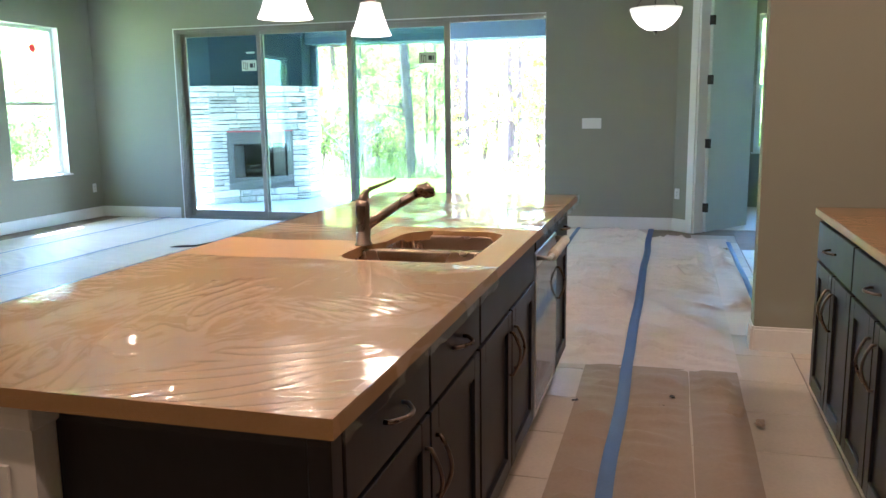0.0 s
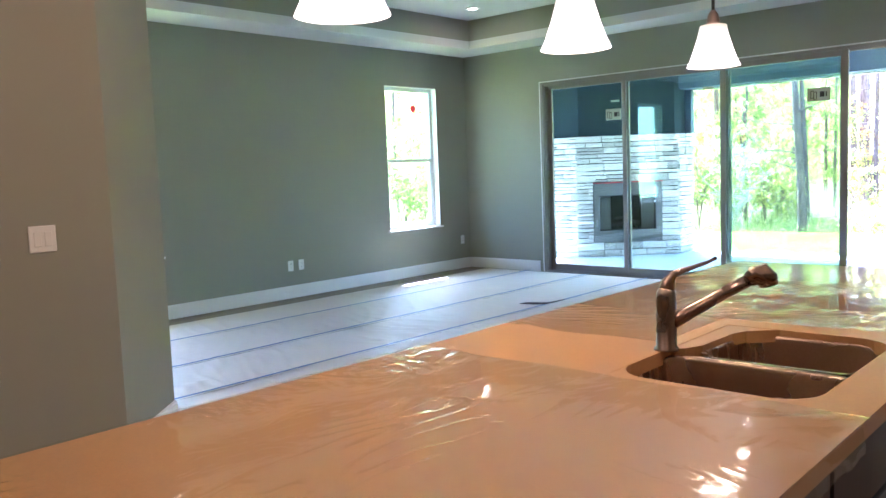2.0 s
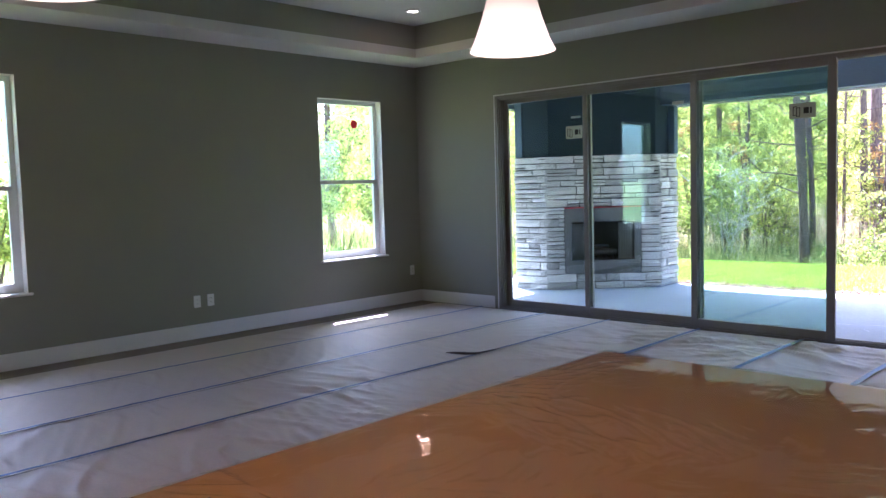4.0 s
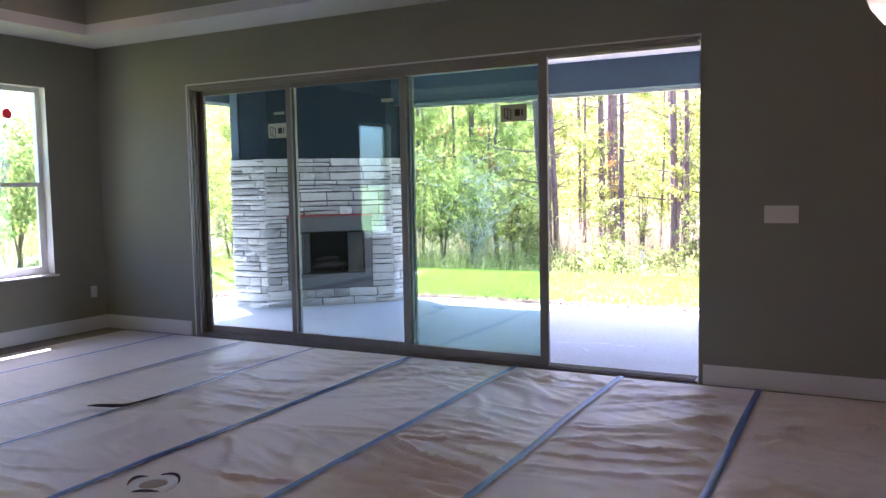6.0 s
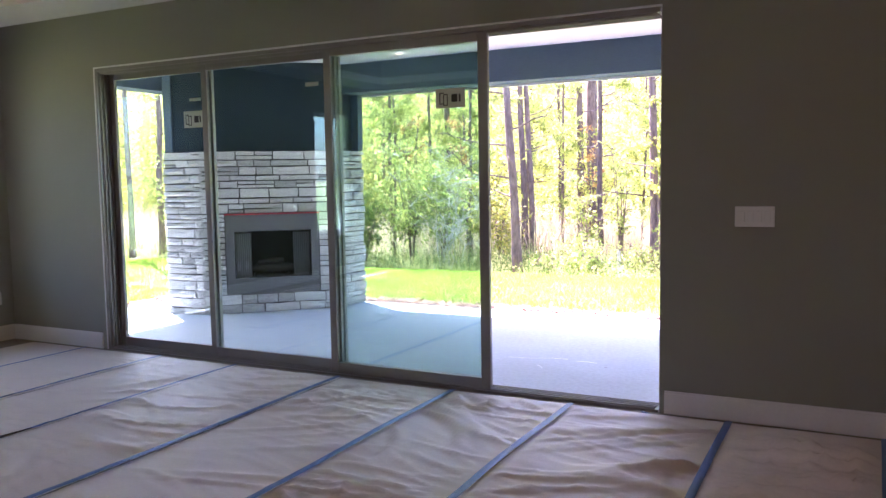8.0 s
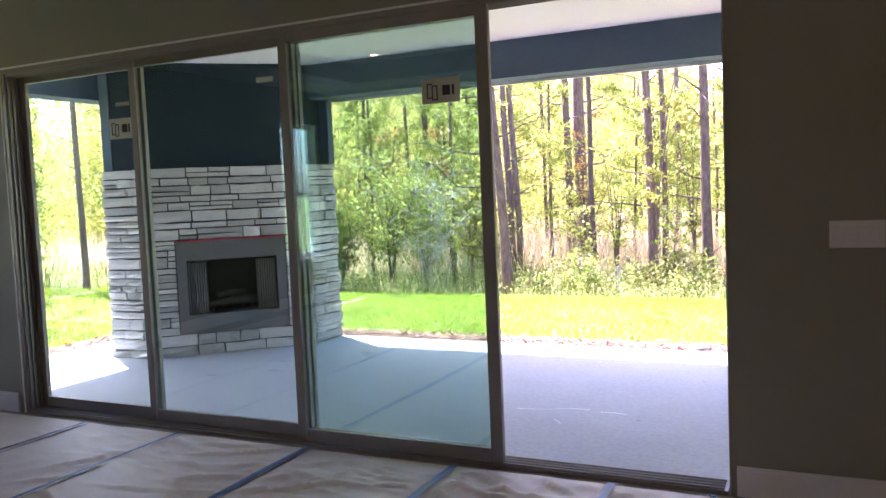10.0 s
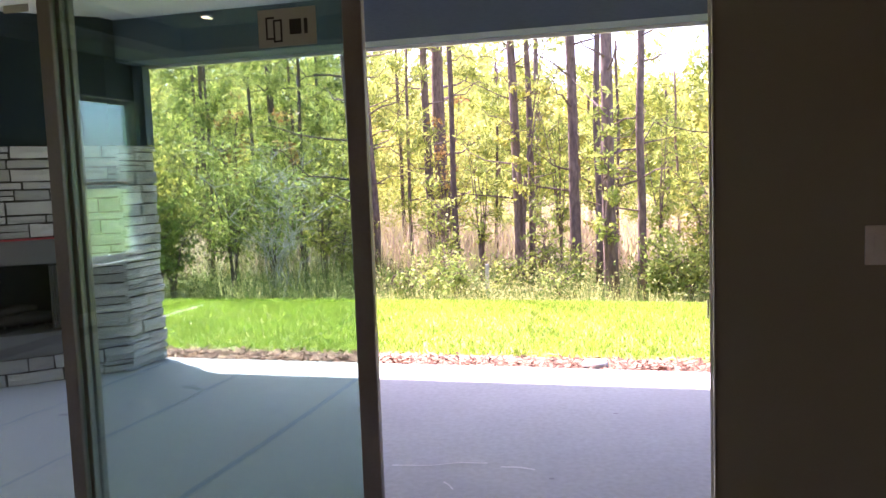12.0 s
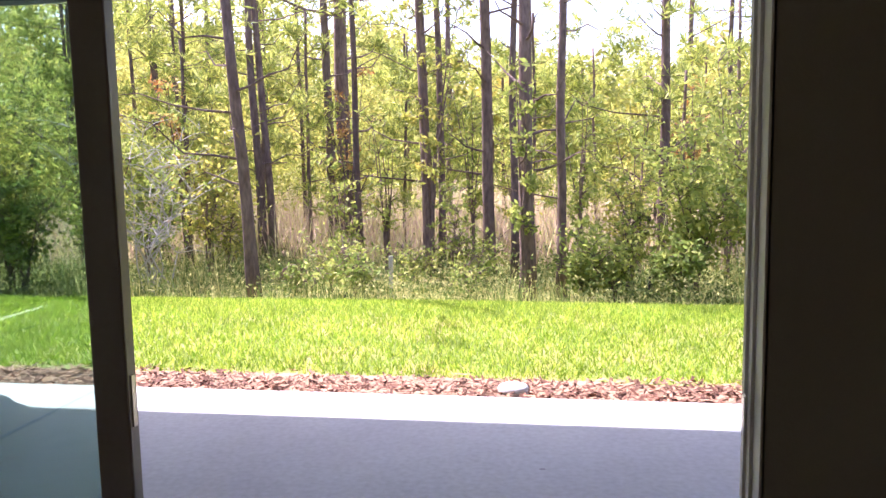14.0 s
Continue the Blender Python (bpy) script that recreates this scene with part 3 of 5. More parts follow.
# ---- scraps on the floor ----
def scrap(x, y, size, material, label, seed, name="paper_scrap"):
    r = random.Random(seed)
    bm = bmesh.new()
    n = 9
    lo = [bm.verts.new((size * r.uniform(0.5, 1) * math.cos(k * math.tau / n), size * 0.55 * r.uniform(0.5, 1) * math.sin(k * math.tau / n), 0.0)) for k in range(n)]
    mid = [bm.verts.new((v.co.x * 0.7, v.co.y * 0.7, size * r.uniform(0.04, 0.2))) for v in lo]
    top = bm.verts.new((0, 0, size * 0.08))
    bm.faces.new(lo)
    for k in range(n):
        j = (k + 1) % n
        bm.faces.new((lo[k], lo[j], mid[j], mid[k]))
        bm.faces.new((mid[k], mid[j], top))
    ob = new(name, mesh_of(bm, name, material))
    ob.matrix_world = pose(x, y, 0.016, 0, 0, r.uniform(0, 180))
    return tagged(ob, label, "scrap", "floor scraps")


fo = thing("floor_outlet", (-3.4, 6.35, 0.004), "round floor outlet cover showing through a hole torn in the paper", "floor outlet")
part("cover_ring", lathe([(0.07, 0.004), (0.072, 0.014), (0.1, 0.012), (0.112, 0.006), (0.113, 0.0), (0.07, 0.0)], 28), M_PLATE, fo, "pale cover ring", True)
part("cap", lathe([(0.001, 0.011), (0.06, 0.011), (0.067, 0.008), (0.068, 0.0), (0.001, 0.0)], 24), M_KRAFT, fo, "tan centre cap", True)
for a0, a1 in ((25, 120), (150, 215), (265, 330)):
    pts = [(0.122 * math.cos(radians(a0 + (a1 - a0) * k / 8)), 0.122 * math.sin(radians(a0 + (a1 - a0) * k / 8)), 0.012 + 0.012 * math.sin(math.pi * k / 8)) for k in range(9)]
    part("torn_edge", tube(pts, [0.002 + 0.006 * math.sin(math.pi * k / 8) for k in range(9)], 6), M_FOLD, fo, "curled torn paper edge")
fl = thing("paper_flap", (0, 0, 0.02), "lifted torn edge of floor paper beside a taped seam", "paper flap")
part("lip", tube([(-4.90, 7.17, 0.006), (-4.82, 7.19, 0.012), (-4.72, 7.22, 0.014), (-4.655, 7.27, 0.012), (-4.65, 7.4, 0.008), (-4.655, 7.6, 0.004)], [0.003, 0.011, 0.014, 0.012, 0.008, 0.003], 6), M_FOLD, fl)
scrap(-0.39, 3.70, 0.03, M_SLOT, "small dark scrap at the paper's edge", 1)
scrap(0.32, 3.715, 0.10, M_KRAFT, "torn curl of brown paper", 2)
scrap(0.415, 3.60, 0.06, M_KRAFT, "torn curl of brown paper", 3)
scrap(0.05, 3.85, 0.03, M_SLOT, "small dark scrap on the floor paper", 4)
scrap(0.0, 3.725, 0.025, M_SLOT, "small dark scrap on the floor paper", 5)
scrap(-4.12, 3.08, 0.06, M_SLOT, "small dark rag at the wall corner", 6, "rag")
scrap(-1.47, 9.40, 0.04, M_TAPE, "crumpled wad of blue tape by the door track", 7, "tape_wad")
scrap(0.55, 8.2, 0.05, M_KRAFT, "torn curl of brown paper", 8)

# ---- kitchen island ----
IX0, IX1, IY0, IY1, TOP = -1.53, -0.46, 1.068, 4.31, 0.92
FX = -0.50                                  # cabinet face
HOLE = [(-0.99, 2.30, -0.565, 2.585), (-0.93, 2.615, -0.565, 2.92)]


def rounded(x0, y0, x1, y1, r, n=5):
    pts = []
    for cx, cy, a0 in ((x1 - r, y1 - r, 0), (x0 + r, y1 - r, 90), (x0 + r, y0 + r, 180), (x1 - r, y0 + r, 270)):
        pts += [(cx + r * math.cos(radians(a0 + 90 * k / n)), cy + r * math.sin(radians(a0 + 90 * k / n))) for k in range(n + 1)]
    return pts


counter = thing("island_countertop", (0, 0, 0), "cream quartz island countertop with an undermount sink opening", "countertop")
SO = (-0.985, 2.295, -0.565, 2.925)
bm = box(IX0, IY0, TOP - 0.034, SO[0], IY1, TOP)
box(SO[2], IY0, TOP - 0.034, IX1, IY1, TOP, bm=bm)
box(SO[0], IY0, TOP - 0.034, SO[2], SO[1], TOP, bm=bm)
box(SO[0], SO[3], TOP - 0.034, SO[2], IY1, TOP, bm=bm)
bmesh.ops.remove_doubles(bm, verts=bm.verts, dist=0.0005)
part("slab", bm, M_QUARTZ, counter)
for cx, cy, q in ((SO[0], SO[1], 0), (SO[2], SO[1], 1), (SO[2], SO[3], 2)):
    r = 0.09
    ox, oy = (cx + r if q in (0, 3) else cx - r), (cy + r if q in (0, 1) else cy - r)
    a0 = {0: 180, 1: 270, 2: 0, 3: 90}[q]
    pts = [(cx, cy)] + [(ox + r * math.cos(radians(a0 + 90 * k / 7)), oy + r * math.sin(radians(a0 + 90 * k / 7))) for k in range(8)]
    part("rounded_corner", prism(pts, TOP - 0.0335, TOP - 0.0005), M_QUARTZ, counter)
part("rounded_corner", prism([(-0.988, 2.58), (-0.955, 2.60), (-0.935, 2.65), (-0.93, 2.82), (-0.915, 2.87), (-0.88, 2.9), (-0.84, 2.93), (-0.988, 2.93)], TOP - 0.0337, TOP - 0.0007), M_QUARTZ, counter)

sink = thing("kitchen_sink", (0, 0, TOP - 0.014), "stainless steel double-bowl undermount sink", "sink")


def bowl(x0, y0, x1, y1, depth):
    bm = bmesh.new()
    rings = []
    for z, inset, r in ((-0.003, -0.012, 0.07), (-0.003, -0.001, 0.06), (-0.007, 0.001, 0.06), (-0.014, 0.002, 0.06), (-depth + 0.05, 0.01, 0.055), (-depth + 0.03, 0.012, 0.055), (-depth + 0.006, 0.025, 0.05), (-depth, 0.05, 0.04)):
        rings.append([bm.verts.new((x, y, z)) for x, y in rounded(x0 + inset, y0 + inset, x1 - inset, y1 - inset, r)])
    for a, b in zip(rings, rings[1:]):
        for k in range(len(a)):
            bm.faces.new((a[k], a[(k + 1) % len(a)], b[(k + 1) % len(a)], b[k]))
    bm.faces.new(rings[-1])
    return bm


for k, h in enumerate(HOLE):
    bb = part("bowl", bowl(*h, 0.2), M_SINK, sink, smooth=True)
    part("drain", lathe([(0.001, -0.198), (0.03, -0.197), (0.042, -0.195), (0.045, -0.198)], 16, at=((h[0] + h[2]) / 2, (h[1] + h[3]) / 2, 0)), M_DARK, bb)

tap = thing("kitchen_faucet", (-0.985, 2.56, TOP), "brushed nickel pull-out kitchen faucet with a lever", "faucet")
part("body", lathe([(0.001, 0), (0.03, 0), (0.03, 0.005), (0.025, 0.01), (0.024, 0.12), (0.023, 0.14), (0.017, 0.152), (0.001, 0.156)], 20), M_NICKEL, tap, smooth=True)
part("spout", tube([(0.0, 0, 0.06), (0.035, 0.027, 0.085), (0.1, 0.078, 0.13), (0.158, 0.122, 0.168)], [0.019, 0.0175, 0.015, 0.016], 14), M_NICKEL, tap, smooth=True)
part("spray_head", tube([(0.152, 0.118, 0.164), (0.166, 0.128, 0.176), (0.178, 0.137, 0.18), (0.188, 0.144, 0.168), (0.191, 0.147, 0.152)], [0.017, 0.024, 0.027, 0.026, 0.022], 14), M_NICKEL, tap, smooth=True)
part("lever", tube([(0, 0, 0.135), (0.004, 0.004, 0.165), (0.016, 0.012, 0.186), (0.045, 0.032, 0.198), (0.08, 0.055, 0.212), (0.098, 0.066, 0.222)], [0.021, 0.016, 0.009, 0.006, 0.0045, 0.004], 10), M_NICKEL, tap, smooth=True)


def pull(parent, p0, p1, out):
    """An arched bar handle between two points on a face; out: its normal."""
    a, b, o = Vector(p0), Vector(p1), Vector(out)
    pts = [a, a + o * 0.012]
    for k in range(1, 8):
        t = k / 8
        pts.append(a.lerp(b, t) + o * (0.012 + 0.026 * math.sin(math.pi * t)))
    pts += [b + o * 0.012, b]
    return part("handle", tube(pts, 0.0052, 8), M_NICKEL, parent, "brushed nickel arched handle", True)


def front(parent, y0, y1, z0, z1, x, out, name, shaker=True, handle=None):
    """A drawer front or a shaker door on a face at x that looks along out (+1 or -1)."""
    t = 0.019 * out
    if not shaker:
        f = part(name, box(x, y0, z0, x + t, y1, z1, 0.003), M_CAB, parent)
    else:
        st = 0.062
        bm = box(x, y0, z0, x + t, y0 + st, z1, 0.002)
        box(x, y1 - st, z0, x + t, y1, z1, 0.002, bm)
        box(x, y0 + st, z1 - st, x + t, y1 - st, z1, 0.002, bm)
        box(x, y0 + st, z0, x + t, y1 - st, z0 + st, 0.002, bm)
        f = part(name, bm, M_CAB, parent)
        part("inset_panel", box(x, y0 + st - 0.002, z0 + st - 0.002, x + t * 0.4, y1 - st + 0.002, z1 - st + 0.002), M_CAB, f)
    if handle:
        (ya, za), (yb, zb) = handle
        pull(f, (x + t, ya, za), (x + t, yb, zb), (out, 0, 0))
    return f


def base_unit(name, x_back, x_face, out, y0, y1, label, group, doors=2, drawers=2, false_front=False, pull_side=None):
    u = thing(name, (0, 0, 0), label, "cabinet", group)
    xl, xr = min(x_back, x_face), max(x_back, x_face)
    if false_front:
        bm = box(xl, y0, 0.105, xr, y1, 0.125)
        for w in ((xl, y0, xr, y0 + 0.018), (xl, y1 - 0.018, xr, y1), (xl, y0 + 0.018, xl + 0.018, y1 - 0.018), (xr - 0.018, y0 + 0.018, xr, y1 - 0.018)):
            box(w[0], w[1], 0.125, w[2], w[3], TOP - 0.035, bm=bm)
    else:
        bm = box(xl, y0, 0.105, xr, y1, TOP - 0.035)
    part("carcass", bm, M_CAB, u)
    xa, xb = (x_back, x_face - 0.07 * out)
    part("toe_kick", box(min(xa, xb), y0, 0.0, max(xa, xb), y1, 0.105), M_CAB, u)
    g = 0.006
    w = (y1 - y0) / drawers
    for k in range(drawers):
        a, b = y0 + w * k + g, y0 + w * (k + 1) - g
        m = (a + b) / 2
        front(u, a, b, 0.70, 0.865, x_face, out, "drawer_front", False, None if false_front else ((m - 0.055, 0.785), (m + 0.055, 0.785)))
    w = (y1 - y0) / doors
    for k in range(doors):
        a, b = y0 + w * k + g, y0 + w * (k + 1) - g
        y = (b - 0.035) if (k == 0 and doors == 2) else (a + 0.035)
        front(u, a, b, 0.115, 0.688, x_face, out, "cabinet_door", True, ((y, 0.47), (y, 0.62)))
    return u


G = "island cabinets"
first = base_unit("island_base_cabinet", -1.10, FX - 0.02, 1, 1.20, 2.205, "dark espresso base cabinet with two drawers and two doors", G)
base_unit("island_sink_cabinet", -1.10, FX - 0.02, 1, 2.21, 3.175, "dark espresso sink cabinet with a plain top panel", G, 2, 1, True)
base_unit("island_end_cabinet", -1.10, FX - 0.02, 1, 3.80, 4.235, "narrow dark espresso end cabinet", G, 1, 1)
dw = thing("dishwasher", (0, 0, 0), "stainless dishwasher under plastic film with a wrapped handle", "dishwasher")
part("tub", box(-1.10, 3.182, 0.105, FX - 0.025, 3.793, TOP - 0.037), M_DARK, dw)
part("door", box(FX - 0.025, 3.185, 0.11, FX + 0.002, 3.79, 0.80, 0.004), M_STEEL, dw)
part("control_panel", box(FX - 0.025, 3.185, 0.805, FX + 0.002, 3.79, 0.872, 0.004), M_DARK, dw)
part("kick_plate", box(-1.0, 3.185, 0.0, FX - 0.09, 3.79, 0.1), M_DARK, dw)
h = part("handle_bar", tube([(FX, 3.22, 0.775), (FX + 0.05, 3.225, 0.775), (FX + 0.055, 3.49, 0.775), (FX + 0.05, 3.755, 0.775), (FX, 3.76, 0.775)], 0.011, 10), M_STEEL, dw, smooth=True)
M_FOAM = mat("foam_wrap", (0.74, 0.68, 0.56), 0.6, var=0.1, scale=20, bump=0.4)
part("foam_sleeve", tube([(FX + 0.053 + 0.004 * n2(k, 1), 3.30 + 0.05 * k, 0.775 + 0.004 * n2(k, 5)) for k in range(9)], [0.022 + 0.006 * n2(k * 1.7, 3) for k in range(9)], 10), M_FOAM, h, "white foam sleeve", True)
part("door_film", box(FX + 0.003, 3.19, 0.14, FX + 0.0045, 3.785, 0.74), M_WRAP, dw)

# end panel and the painted half wall of the bar side
part("end_panel", box(-1.04, 1.165, 0.0, FX - 0.045, 1.196, TOP - 0.035, 0.002), M_CAB, first)
part("corner_stile", box(FX - 0.045, 1.15, 0.0, FX - 0.002, 1.198, TOP - 0.035, 0.003), M_CAB, first)
hw = thing("island_half_wall", (0, 0, 0), "greige half wall with a white cap under the bar side of the island", "half wall")
# cream replaces the wall paint here: warm lamplight painted into the post
part("post", box(-1.24, 1.115, 0.0, -1.045, 1.40, 0.83), M_TRIM, hw, "end post, its lamplit wall paint put in as cream")
part("panel", box(-1.22, 1.40, 0.0, -1.105, 4.235, 0.83), M_WALL, hw)
part("cap_trim", box(-1.255, 1.10, 0.83, -1.03, 1.41, TOP - 0.035, 0.004), M_TRIM, hw)
part("rail_trim", box(-1.235, 1.41, 0.83, -1.105, 4.25, TOP - 0.036), M_TRIM, hw)
part("skirting", box(-1.236, 1.405, 0.0, -1.2205, 4.235, 0.13), M_TRIM, hw)
plate((-1.135, 1.115, 0.70), 0, "outlet", "white outlet plate on the island end")


# plastic film on the stone
def film(name, x0, x1, y0, y1, z, seed, label):
    step = 0.006
    nx, ny = int((x1 - x0) / step), int((y1 - y0) / step)
    verts, faces = [], []
    for j in range(ny + 1):
        for i in range(nx + 1):
            x, y = x0 + (x1 - x0) * i / nx, y0 + (y1 - y0) * j / ny
            a = n2(x * 2.2 + seed, y * 2.2, 3.0)
            h = 0.0006 * n2(x * 7, y * 7, seed)
            for k, (along, across, turn, thin, size) in enumerate(((4.5, 20.0, 0.6, 4.5, 0.0036), (6.0, 28.0, -0.45, 4.2, 0.0021), (5.0, 24.0, 1.75, 4.2, 0.0026))):
                c, s = math.cos(turn), math.sin(turn)
                patch = -0.6 + 4.0 * n2(x * 2.3 + seed + 7 * k, y * 2.3, 11.0)
                if patch > 0:
                    r = 1 - thin * abs(n2((x * c + y * s) * along + seed, (y * c - x * s + 0.10 * a) * across - seed, 4.0 + 3 * k))
                    if r > 0:
                        h += size * r * r * min(1, patch)
            jag = 0.03 * n2(x * 5, seed, 1.0) if j in (0, ny) else 0
            verts.append((x, y + jag, z + 0.002 + h))
    for j in range(ny):
        for i in range(nx):
            k = j * (nx + 1) + i
            faces.append((k, k + 1, k + nx + 2, k + nx + 1))
    o = new(name, raw(name, verts, faces, M_WRAP, True))
    o.visible_shadow = False
    return tagged(o, label, "plastic film")


film("plastic_film", IX0 - 0.004, IX1 + 0.004, IY0 - 0.004, 2.27, TOP, 3.0, "crinkled clear plastic film on the countertop")
film("plastic_film", IX0 - 0.004, IX1 + 0.004, 3.0, IY1 + 0.004, TOP, 13.0, "crinkled clear plastic film on the far countertop")
film("plastic_film", IX0 - 0.004, -1.03, 2.62, 3.0, TOP, 33.0, "crinkled clear plastic film beside the faucet")
fe = thing("film_edge", (0, 0, 0), "clear plastic film hanging over the countertop edge", "plastic film")
for a, b in (((IX0, IY0 - 0.004), (IX1 + 0.004, IY0 - 0.004)), ((IX1 + 0.004, IY0), (IX1 + 0.004, 2.2)), ((IX1 + 0.004, 3.05), (IX1 + 0.004, IY1 + 0.004)), ((IX1 + 0.004, IY1 + 0.005), (IX0, IY1 + 0.005))):
    n = 40
    va, fa = [], []
    d = (Vector(b) - Vector(a))
    o = Vector((d.y, -d.x)).normalized()
    for i in range(n + 1):
        p = Vector(a) + d * i / n
        for k in range(4):
            q = p + o * (0.004 + 0.006 * k / 3 * (1 + n2(i * 0.7, k, a[0])))
            va.append((q.x, q.y, TOP + 0.004 - (0.045 + 0.004 * n2(i * 0.5, a[1])) * k / 3))
    for i in range(n):
        for k in range(3):
            fa.append((i * 4 + k, i * 4 + k + 1, i * 4 + k + 5, i * 4 + k + 4))
    e = part("flap", raw("flap", va, fa, M_WRAP, True), M_WRAP, fe)
    e.visible_shadow = False

# ---- cabinets along the kitchen's other side ----
G = "side cabinets"
for a, b in ((3.165, 3.885), (2.44, 3.16), (1.72, 2.435), (1.0, 1.715), (0.28, 0.995)):
    base_unit("side_base_cabinet", 1.24, 0.665, -1, a, b, "dark espresso base cabinet with a drawer over two doors", G, 2, 1)
sc = thing("side_countertop", (0, 0, 0), "cream quartz countertop under crinkled plastic film", "countertop")
part("slab", box(0.635, 0.2, TOP - 0.034, 1.26, 3.93, TOP, 0.003), M_QUARTZ, sc)
film("plastic_film", 0.63, 1.26, 0.2, 3.94, TOP, 23.0, "crinkled clear plastic film on the side countertop")

# ---- lamps ----
def lamp_light(name, at, watts, size, col=(1.0, 0.62, 0.33), kind="POINT"):
    l = new(name, bpy.data.lights.new(name, kind))
    l.data.energy, l.data.color = watts, col
    if kind == "POINT":
        l.data.shadow_soft_size = size
    else:
        l.data.shape, l.data.size = "DISK", size
    l.location = at
    return l


def pendant(x, y, z):
    t = thing("pendant_lamp", (x, y, z), "pendant lamp with a flared white glass shade, lit", "pendant lamp", "island pendants")
    s = part("shade", lathe([(0.094, 0.0), (0.082, 0.025), (0.066, 0.07), (0.053, 0.115), (0.047, 0.145), (0.02, 0.15), (0.02, 0.147), (0.044, 0.142), (0.05, 0.112), (0.063, 0.068), (0.079, 0.024), (0.091, 0.0), (0.094, 0.0)], 28), M_SHADE, t, "frosted white glass shade", True)
    s.visible_shadow = False
    part("socket", lathe([(0.001, 0.15), (0.022, 0.15), (0.024, 0.16), (0.018, 0.185), (0.008, 0.2), (0.001, 0.2)], 16), M_NICKEL, t, smooth=True)
    part("rod", tube([(0, 0, 0.19), (0, 0, CEIL - z - 0.02)], 0.006, 8), M_DARK, t, "dark thin rod")
    part("canopy", lathe([(0.001, CEIL - z - 0.03), (0.05, CEIL - z - 0.025), (0.06, CEIL - z - 0.001), (0.001, CEIL - z - 0.001)], 20), M_NICKEL, t, smooth=True)
    lamp_light("pendant_bulb", (x, y, z + 0.05), 0.30, 0.04)


for x, y, z in ((-1.29, 1.84, 1.68), (-1.285, 2.655, 1.683), (-1.35, 3.67, 1.713)):
    pendant(x, y, z)

bw = thing("bowl_pendant", (-0.155, 7.55, 2.0), "hanging bowl lamp of white alabaster glass with bronze rods", "ceiling lamp")
s = part("bowl", lathe([(0.015, 0.03), (0.08, 0.04), (0.15, 0.085), (0.2, 0.15), (0.225, 0.215), (0.222, 0.22), (0.195, 0.155), (0.145, 0.092), (0.075, 0.048), (0.015, 0.038)], 32), M_SHADE, bw, "lit white glass bowl", True)
s.visible_shadow = False
part("finial", lathe([(0.001, -0.01), (0.012, 0.0), (0.018, 0.012), (0.01, 0.022), (0.028, 0.03), (0.03, 0.036), (0.001, 0.04)], 14), M_DARK, bw, smooth=True)
for k in range(3):
    a = k * math.tau / 3 + 0.5
    part("rod", tube([(0.223 * math.cos(a), 0.223 * math.sin(a), 0.21), (0.12 * math.cos(a), 0.12 * math.sin(a), 0.36), (0.02 * math.cos(a), 0.02 * math.sin(a), 0.5)], 0.005, 6), M_DARK, bw, "bronze rod")
part("stem", tube([(0, 0, 0.49), (0, 0, CEIL - 2.0)], 0.009, 8), M_DARK, bw)
lamp_light("bowl_bulb", (-0.155, 7.55, 2.2), 0.13, 0.05)


def can(x, y, z, watts, name="recessed_light"):
    t = thing(name, (x, y, z), "round recessed ceiling light, lit; those over the kitchen added out of view", "recessed light", "recessed lights")
    part("trim_ring", lathe([(0.06, -0.001), (0.085, -0.001), (0.086, -0.006), (0.06, -0.012), (0.058, -0.001)], 24), M_TRIM, t, smooth=True)
    part("lens", lathe([(0.0005, -0.005), (0.059, -0.005)], 20), M_CAN, t)
    if watts:
        lamp_light("can_lamp", (x, y, z - 0.02), watts, 0.1, (1.0, 0.56, 0.27), "AREA")


for x, y in ((-6.36, 8.36), (-3.05, 8.15), (-6.28, 4.2), (-3.05, 4.2)):
    can(x, y, TRAY, 0.09)
# kitchen lights out of view, added to warm the counter and walls
for x, y in ((-2.6, 0.3), (0.1, 0.3), (0.1, 2.6), (-2.6, 2.4), (1.35, 3.5)):
    can(x, y, CEIL, 0.5)

# ---- patio ----
slab = structure("patio_slab", box(-8.3, WY + WT, -0.2, 0.06, 13.05, PATIO), M_CONC, "smooth grey concrete patio slab", "patio")
M_CHALK = mat("chalk_line", (0.75, 0.75, 0.78), 0.9, var=0.2, fine=60, bump=0.0)
for pts in (((-2.95, 10.80), (-2.75, 10.83), (-2.6, 10.90), (-2.46, 10.91)), ((-2.38, 10.87), (-2.28, 10.88), (-2.2, 10.86)), ((-2.62, 10.62), (-2.58, 10.58), (-2.55, 10.53))):
    bm = bmesh.new()
    rows_up = []
    for k, (x, y) in enumerate(pts):
        w = 0.008 + 0.006 * n2(k * 2.3, x)
        rows_up.append((bm.verts.new((x, y - w, PATIO + 0.003)), bm.verts.new((x, y + w, PATIO + 0.003))))
    for a, b in zip(rows_up, rows_up[1:]):
        bm.faces.new((a[0], b[0], b[1], a[1]))
    part("chalk_scuff", bm, M_CHALK, slab, "pale chalky scuff on the concrete")
M_STAIN = mat("concrete_stain", (0.3, 0.3, 0.33), 0.85, var=0.25, scale=6, fine=40, bump=0.0)
